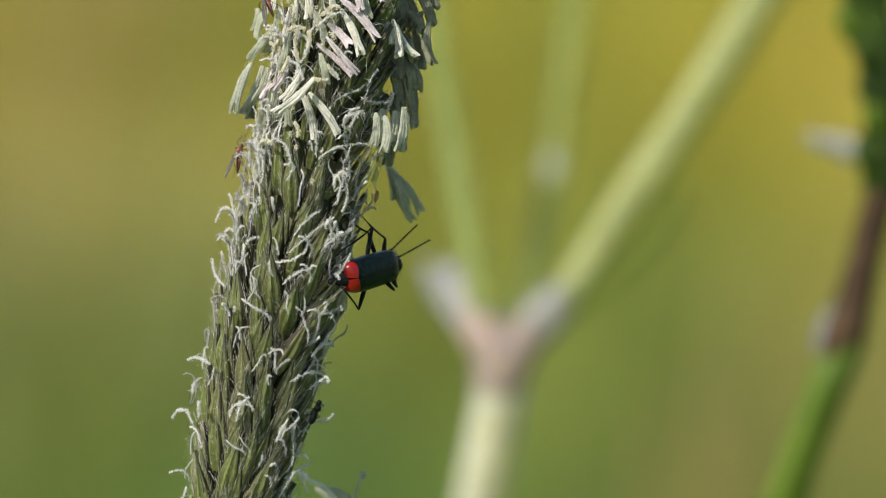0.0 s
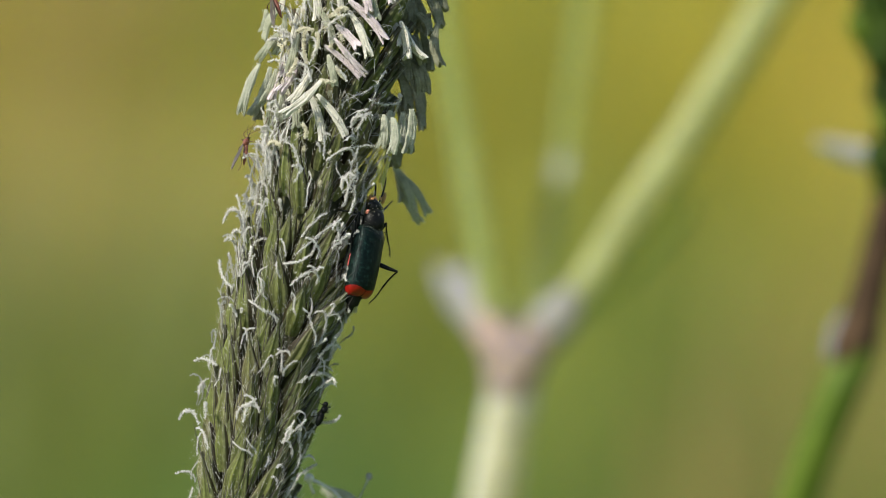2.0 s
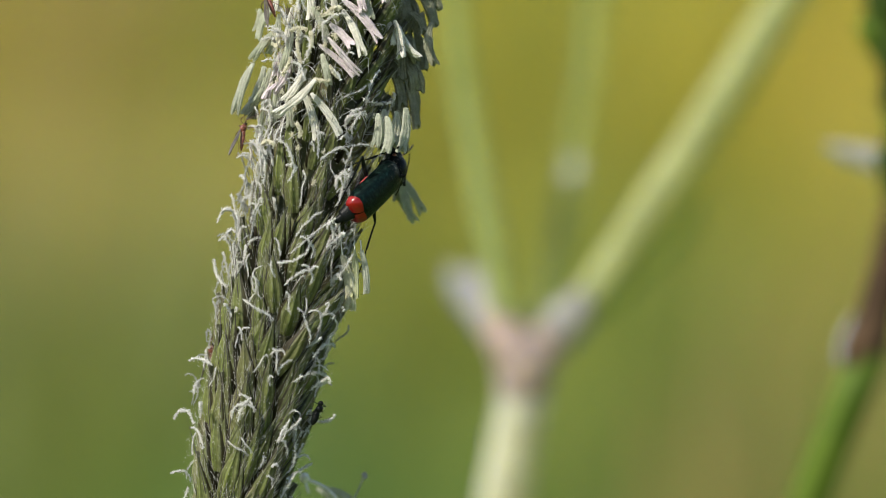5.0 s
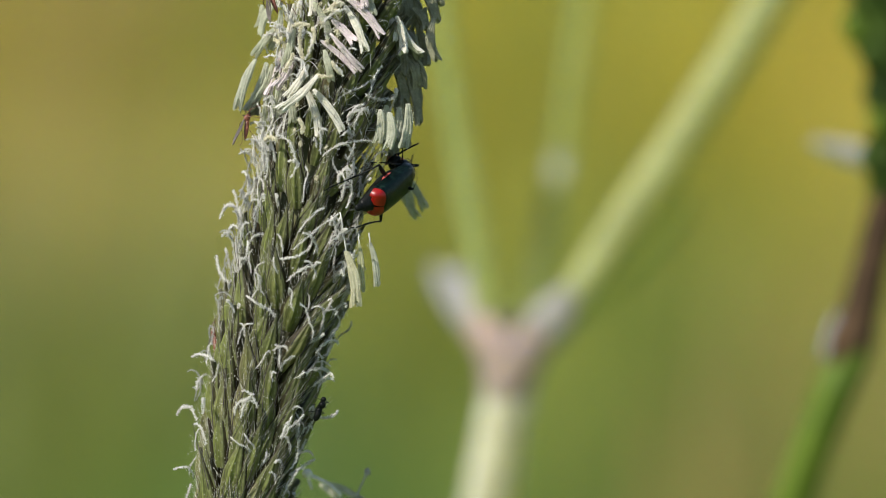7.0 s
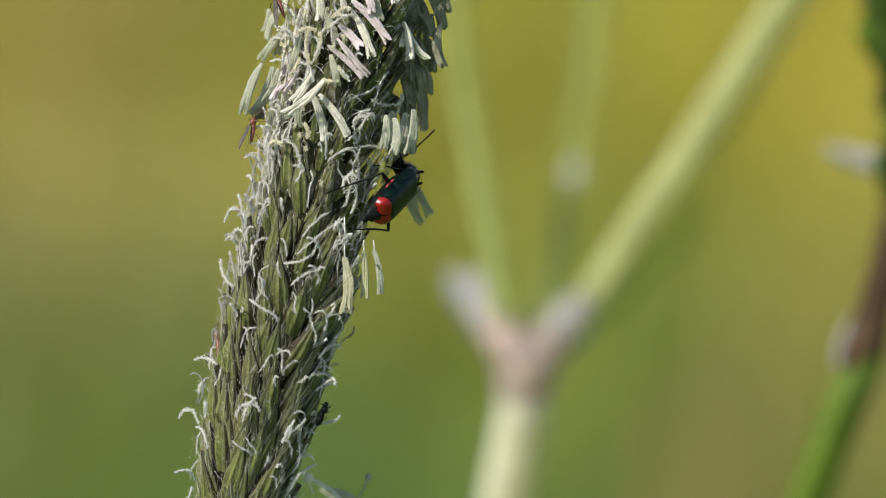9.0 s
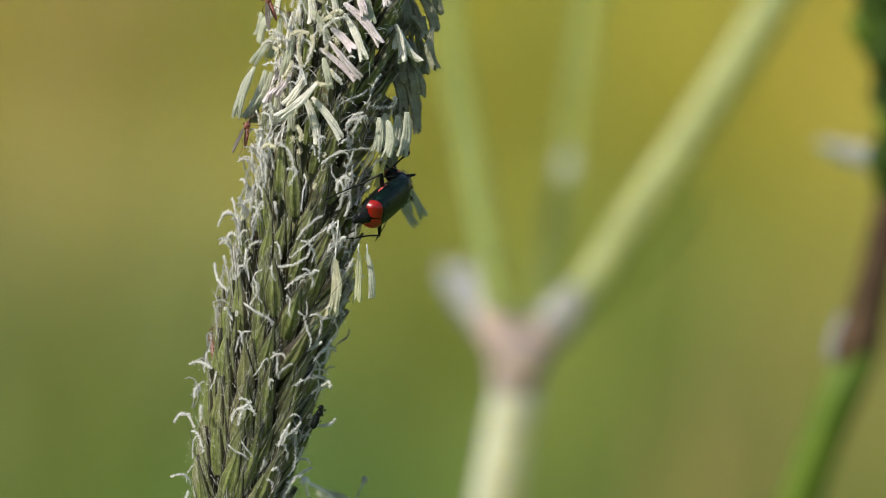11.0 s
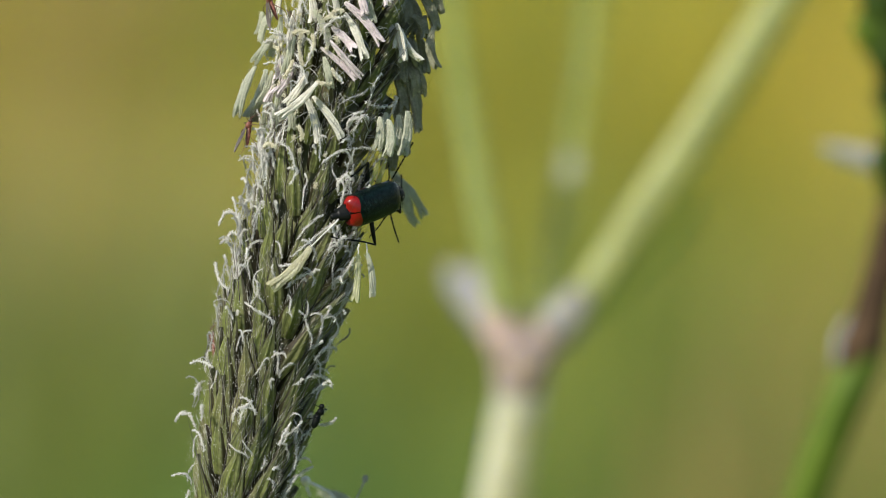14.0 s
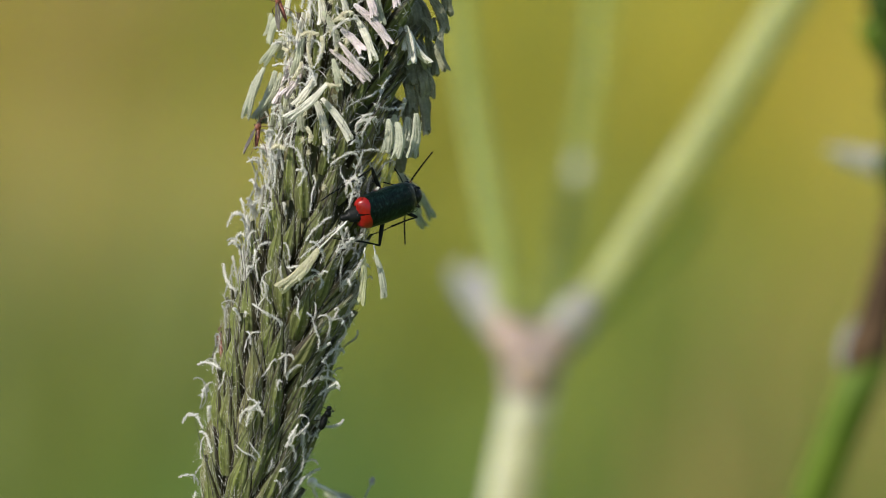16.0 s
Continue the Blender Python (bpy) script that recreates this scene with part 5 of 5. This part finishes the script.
# where each foot holds on, and where each feeler's end points: seconds, place on the plan, depth (mm)
FEET = [[(0, 630, 375, -.5), (.6, 634, 370, -.5), (.9, 640, 395, -.8), (1.2, 610, 410, -1.5), (1.5, 592, 414, -1.8), (2.1, 605, 360, -2), (2.4, 622, 325, -2), (3, 622, 266, -2), (3.5, 630, 262, -2), (4.2, 664, 262, -1.6), (6.3, 700, 276, -.8), (7.5, 716, 276, -.5), (8.7, 712, 280, -.5), (10.8, 684, 300, -.6), (12, 679, 295, -.6), (16, 697, 298, -.6)],
        [(0, 690, 440, 2), (1.5, 690, 380, 1.6), (3, 708, 300, 1.6), (4.2, 720, 270, 1.6), (6.3, 725, 270, 1.8), (7.5, 735, 275, 1.8), (10.8, 715, 300, 1.8), (12, 705, 310, 1.8), (16, 716, 308, 1.8)],
        [(0, 585, 365, -1.5), (.6, 577, 364, -1.6), (.9, 585, 420, -2), (1.2, 580, 470, -2.3), (1.5, 573, 489, -2.5), (2.1, 580, 440, -2.5), (3, 572, 444, -2.5), (3.5, 575, 380, -2.5), (4, 590, 300, -2.2), (4.2, 592, 302, -2.2), (6.3, 652, 290, -1.6), (7.5, 668, 289, -1.3), (8.7, 664, 291, -1.3), (10.8, 648, 316, -1.3), (12, 640, 310, -1.2), (16, 655, 321, -1.2)],
        [(0, 655, 470, 1.6), (1.5, 690, 480, 1.4), (3, 690, 400, 1.4), (4.2, 700, 360, 1.4), (6.3, 690, 330, 1.4), (8.7, 690, 345, 1.2), (10.8, 668, 424, -.1), (12, 656, 426, -.5), (13, 655, 421, -.6), (16, 655, 417, -.8)],
        [(0, 597, 452, -2.2), (.6, 592, 480, -2.4), (1.5, 606, 505, -2.3), (3, 598, 468, -2.3), (3.5, 600, 430, -2.3), (4.2, 606, 398, -2.3), (6.3, 582, 332, -2.5), (7.5, 572, 342, -2.6), (8.7, 576, 342, -2.6), (10.8, 582, 354, -2.6), (12, 572, 350, -2.7), (16, 570, 356, -2.7)],
        [(0, 588, 485, -2.9), (.6, 588, 520, -2.8), (.9, 602, 555, -2.4), (1.2, 640, 548, -.5), (1.5, 645, 548, .6), (2.1, 650, 535, .6), (2.4, 640, 538, -.8), (3, 633, 527, -2.0), (3.5, 636, 520, -2.3), (4, 651, 526, -2.4), (4.2, 642, 518, -2.4), (5.2, 630, 470, -1.6), (6.3, 618, 396, -2.6), (7.5, 624, 411, -2.7), (8.7, 619, 405, -2.7), (10.8, 618, 424, -2.7), (12, 586, 418, -2.7), (13, 590, 420, -2.8), (16, 581, 420, -2.8)]]
TIPS = [[(0, 738, 398, -.5), (.6, 690, 385, -.5), (1.5, 690, 323, -.8), (2.1, 660, 312, -1), (2.7, 668, 300, -1), (3, 672, 278, -1.2), (4.2, 680, 250, -1), (6.3, 777, 240, -.5), (6.5, 748, 250, -.5), (7, 740, 255, -.5), (7.3, 781, 243, -.5), (7.5, 740, 245, -.5), (7.8, 790, 228, -.5), (8, 784, 243, -.5), (8.3, 805, 232, -.5), (8.5, 822, 250, -.5), (8.7, 774, 232, -.5), (10.8, 766, 246, -.3), (11, 724, 271, 0), (11.5, 740, 285, 0), (11.8, 770, 310, 0), (12, 738, 297, .6), (12.5, 735, 298, .6), (13, 748, 276, 0), (13.5, 738, 245, 0)],
        [(0, 770, 420, 1.2), (.6, 700, 390, 1.2), (1.5, 625, 335, .4), (2.1, 690, 308, 0), (2.7, 700, 295, 0), (3, 770, 264, 0), (3.5, 746, 246, 0), (4, 792, 260, 0), (4.2, 742, 236, 0), (6.3, 740, 290, 2.4), (8.7, 740, 300, 2.4), (10.8, 735, 345, 2.4), (11.5, 725, 380, 2.0), (12, 718, 395, 1.6), (13.3, 716, 420, 1.2), (13.8, 703, 455, .2), (14, 710, 456, .2), (14.3, 698, 453, .2), (14.5, 694, 449, .2), (14.8, 703, 459, .2), (15, 688, 452, .2), (15.3, 706, 456, .2), (15.6, 716, 453, .2), (16, 714, 459, .2)]]
TIPS[0] += [(13.8, 720, 270, .6), (14, 731, 252, 0), (14.5, 741, 252, 0), (14.8, 754, 283, 0), (15, 788, 284, 0), (15.3, 774, 284, 0), (15.6, 752, 278, 0), (16, 765, 270, 0)]


def spot(u, v, depth):
    """A place in the view frame near the head: drafting units across and down, depth in mm."""
    return Vector(((u - 784) * U, 0.30 + depth * MM, (441 - v) * U))


def along_rows(rows, t):
    ts = [r[0] for r in rows]
    return spot(*(float(np.interp(t, ts, [r[k] for r in rows])) for k in (1, 2, 3)))


def beetle_pose(row):
    """The beetle's pose in the view frame: the origin between the wing-case tips, y to the front, z out of its back."""
    t, u0, v0, u1, v1, depth, back = row[:7]
    size = CASE * MM / U
    fx, fz = (u1 - u0) / size, (v0 - v1) / size
    f = Vector((fx, math.sqrt(max(0.01, 1 - fx * fx - fz * fz)), fz)).normalized()
    n = Vector(back)
    n = (n - f * n.dot(f)).normalized()
    return Matrix.Translation(spot(u0, v0, depth) - n * 0.20 * MM) @ frame_of(f.cross(n), f, n).to_4x4()


def limb(hip, foot, thigh, shin, knee_way):
    """Two-bone reach: the pose of the thigh at the hip and the shin's bend in degrees."""
    d = foot - hip
    reach = min(max(d.length, abs(shin - thigh) * 1.05), (thigh + shin) * 0.985)
    d.normalize()
    k = knee_way - d * knee_way.dot(d)
    k.normalize()
    a = math.acos(max(-1, min(1, (thigh * thigh + reach * reach - shin * shin) / (2 * thigh * reach))))
    c = math.acos(max(-1, min(1, (thigh * thigh + shin * shin - reach * reach) / (2 * thigh * shin))))
    y = (d * math.cos(a) + k * math.sin(a)).normalized()
    x = k.cross(d).normalized()
    return Matrix.Translation(hip) @ frame_of(x, y, x.cross(y)).to_4x4(), 180 - math.degrees(c)


def beetle_motion():
    body, thorax, hd, legs, shins, feelers = [], [], [], [[] for k in range(6)], [[] for k in range(6)], [[], []]
    for row in BEETLE_ROWS:
        t, nod, dip = row[0], row[7], row[8]
        m = beetle_pose(row)
        inv = m.inverted()
        body.append((t, VIEW @ m))
        m_thorax = pose(0, 3.42 * MM, -0.02 * MM, -nod, 0, 0)
        m_head = m_thorax @ pose(0, 0.88 * MM, -0.02 * MM, -dip, 0, 0)
        thorax.append((t, m_thorax))
        hd.append((t, m_head))
        for k in range(6):
            name, thigh, shin, hip, knee = LEGS[k // 2]
            side = (-1, 1)[k % 2]
            hip = Vector((side * hip[0], hip[1], hip[2])) * MM
            if k < 2:
                hip = m_thorax @ Vector((side * 0.28 * MM, 0.25 * MM, -0.36 * MM))
            m_leg, bend = limb(hip, inv @ along_rows(FEET[k], t), thigh * MM, shin * MM, Vector((side * knee[0], knee[1], knee[2])))
            legs[k].append((t, m_leg))
            shins[k].append((t, pose(0, thigh * MM, 0, bend, 0, 0)))
        for k in range(2):
            base = Vector(((-1, 1)[k] * 0.17 * MM, 0.50 * MM, 0.16 * MM))
            aim_at = along_rows(TIPS[k], t)
            root = m @ m_head @ base
            gap = aim_at - root
            flat = Vector((gap.x, 0, gap.z))
            if flat.length < FEELER * MM:
                gap = flat + Vector((0, math.copysign(math.sqrt((FEELER * MM) ** 2 - flat.length ** 2), gap.y), 0))
            way = (m @ m_head).to_3x3().inverted() @ gap.normalized()
            side = Vector((1, 0, 0)) - way * way.x
            side = side.normalized() if side.length > 0.2 else way.orthogonal().normalized()
            feelers[k].append((t, Matrix.Translation(base) @ frame_of(side, way, side.cross(way)).to_4x4()))
    walk(BEETLE["thing"], body)
    walk(BEETLE["thorax"], thorax)
    walk(BEETLE["head"], hd)
    for k in range(6):
        walk(BEETLE["leg"][k], legs[k])
        walk(BEETLE["tibia"][k], shins[k])
    for k in range(2):
        walk(BEETLE["antenna"][k], feelers[k])


def crawler(u, v, y, up, out):
    """The pose, on the head, of an insect whose head points up and whose back faces out."""
    f = Vector(up).normalized()
    n = Vector(out)
    n = (n - f * n.dot(f)).normalized()
    return Matrix.Translation(on(u, v, y)) @ frame_of(f.cross(n), f, n).to_4x4()


def ride(times, local):
    """Rows for a thing that rides on the swaying head; local gives its pose there."""
    return [(t, head_pose(t) @ local(t)) for t in times]


def motions():
    walk(head, [(r[0], head_pose(r[0])) for r in HEAD_SWAY])
    for ob, at_rest, d, rows in ((fork, FORK_AT, FORK_D, FORK_SWAY), (stalk, STALK_AT, STALK_D, STALK_SWAY)):
        k = d / 10691
        walk(ob, [(t, Matrix.Translation((VIEW.to_3x3() @ Vector((dx * k, 0, -dy * k)))) @ at_rest) for t, dx, dy in rows])
    beetle_motion()
    hang = lambda u, v, y, a: Matrix.Translation(on(u, v, y)) @ pose(0, 0, 0, 0, a, 0)
    walk(LOOSE[0], [(t, hang(604, 388, y, a)) for t, y, a in ((0, -0.0008, -2), (1.5, -0.0008, -4), (3, -0.0008, -4), (4.2, -0.0012, -5), (6.3, -0.0024, -9), (7, -0.0026, -9), (7.5, -0.0026, -7), (8, -0.0026, -6), (8.7, -0.0026, -2), (10.8, -0.0026, 3),
                                                            (11.5, -0.0026, 7), (12, -0.0026, 7), (12.5, -0.0028, 5), (12.7, -0.0036, 44), (13, -0.0037, 45), (16, -0.0037, 45))])
    walk(LOOSE[1], [(t, hang(u, v, y - 0.0008 * (t > 3), a)) for t, u, v, y, a in ((0, 615, 400, 0.0010, 0), (1.8, 618, 405, 0.0008, 0), (2.7, 622, 425, -0.0002, 4), (4.2, 630, 432, -0.0006, 2), (6.3, 636, 426, -0.0012, -2), (8, 637, 427, -0.0012, -2), (12, 640, 430, -0.0012, 3), (16, 635, 434, -0.0012, 4))])
    walk(LOOSE[2], [(t, hang(u, v, y - 0.0012 * (t > 3), a)) for t, u, v, y, a in ((0, 622, 400, 0.0014, 0), (1.8, 625, 405, 0.0012, 0), (2.7, 630, 425, 0.0006, -2), (4.2, 638, 432, 0.0002, -4), (6.3, 652, 424, -0.0004, -8), (8, 655, 426, -0.0004, -8), (12, 653, 430, -0.0004, -4), (16, 650, 429, -0.0004, -11))])
    times = [r[0] for r in HEAD_SWAY]
    path = [(0, 434, 286), (1.5, 431, 274), (3.5, 435, 256), (4.2, 436, 252), (6.5, 440, 234), (16, 445, 236)]
    walk(MIDGES[0], ride(times, lambda t: crawler(float(np.interp(t, [p[0] for p in path], [p[1] for p in path])), float(np.interp(t, [p[0] for p in path], [p[2] for p in path])), -0.0004, (0.28, 0, 1), (-1, -0.4, 0))))
    walk(MIDGES[1], ride(times, lambda t: crawler(488, 14, -0.0030, (-0.25, 0, 1), (-0.8, -0.6, 0))))
    walk(MIDGES[2], ride(times, lambda t: crawler(380, float(np.interp(t, [0, 4.2, 6.3, 16], [690, 650, 614, 608])), 0.0016, (0.1, 0, 1), (-1, -0.1, 0))))
    walk(BUG, ride(times, lambda t: crawler(566, 736, -0.0018, (0.4, 0, 1), (1, -0.5, 0))))


motions()
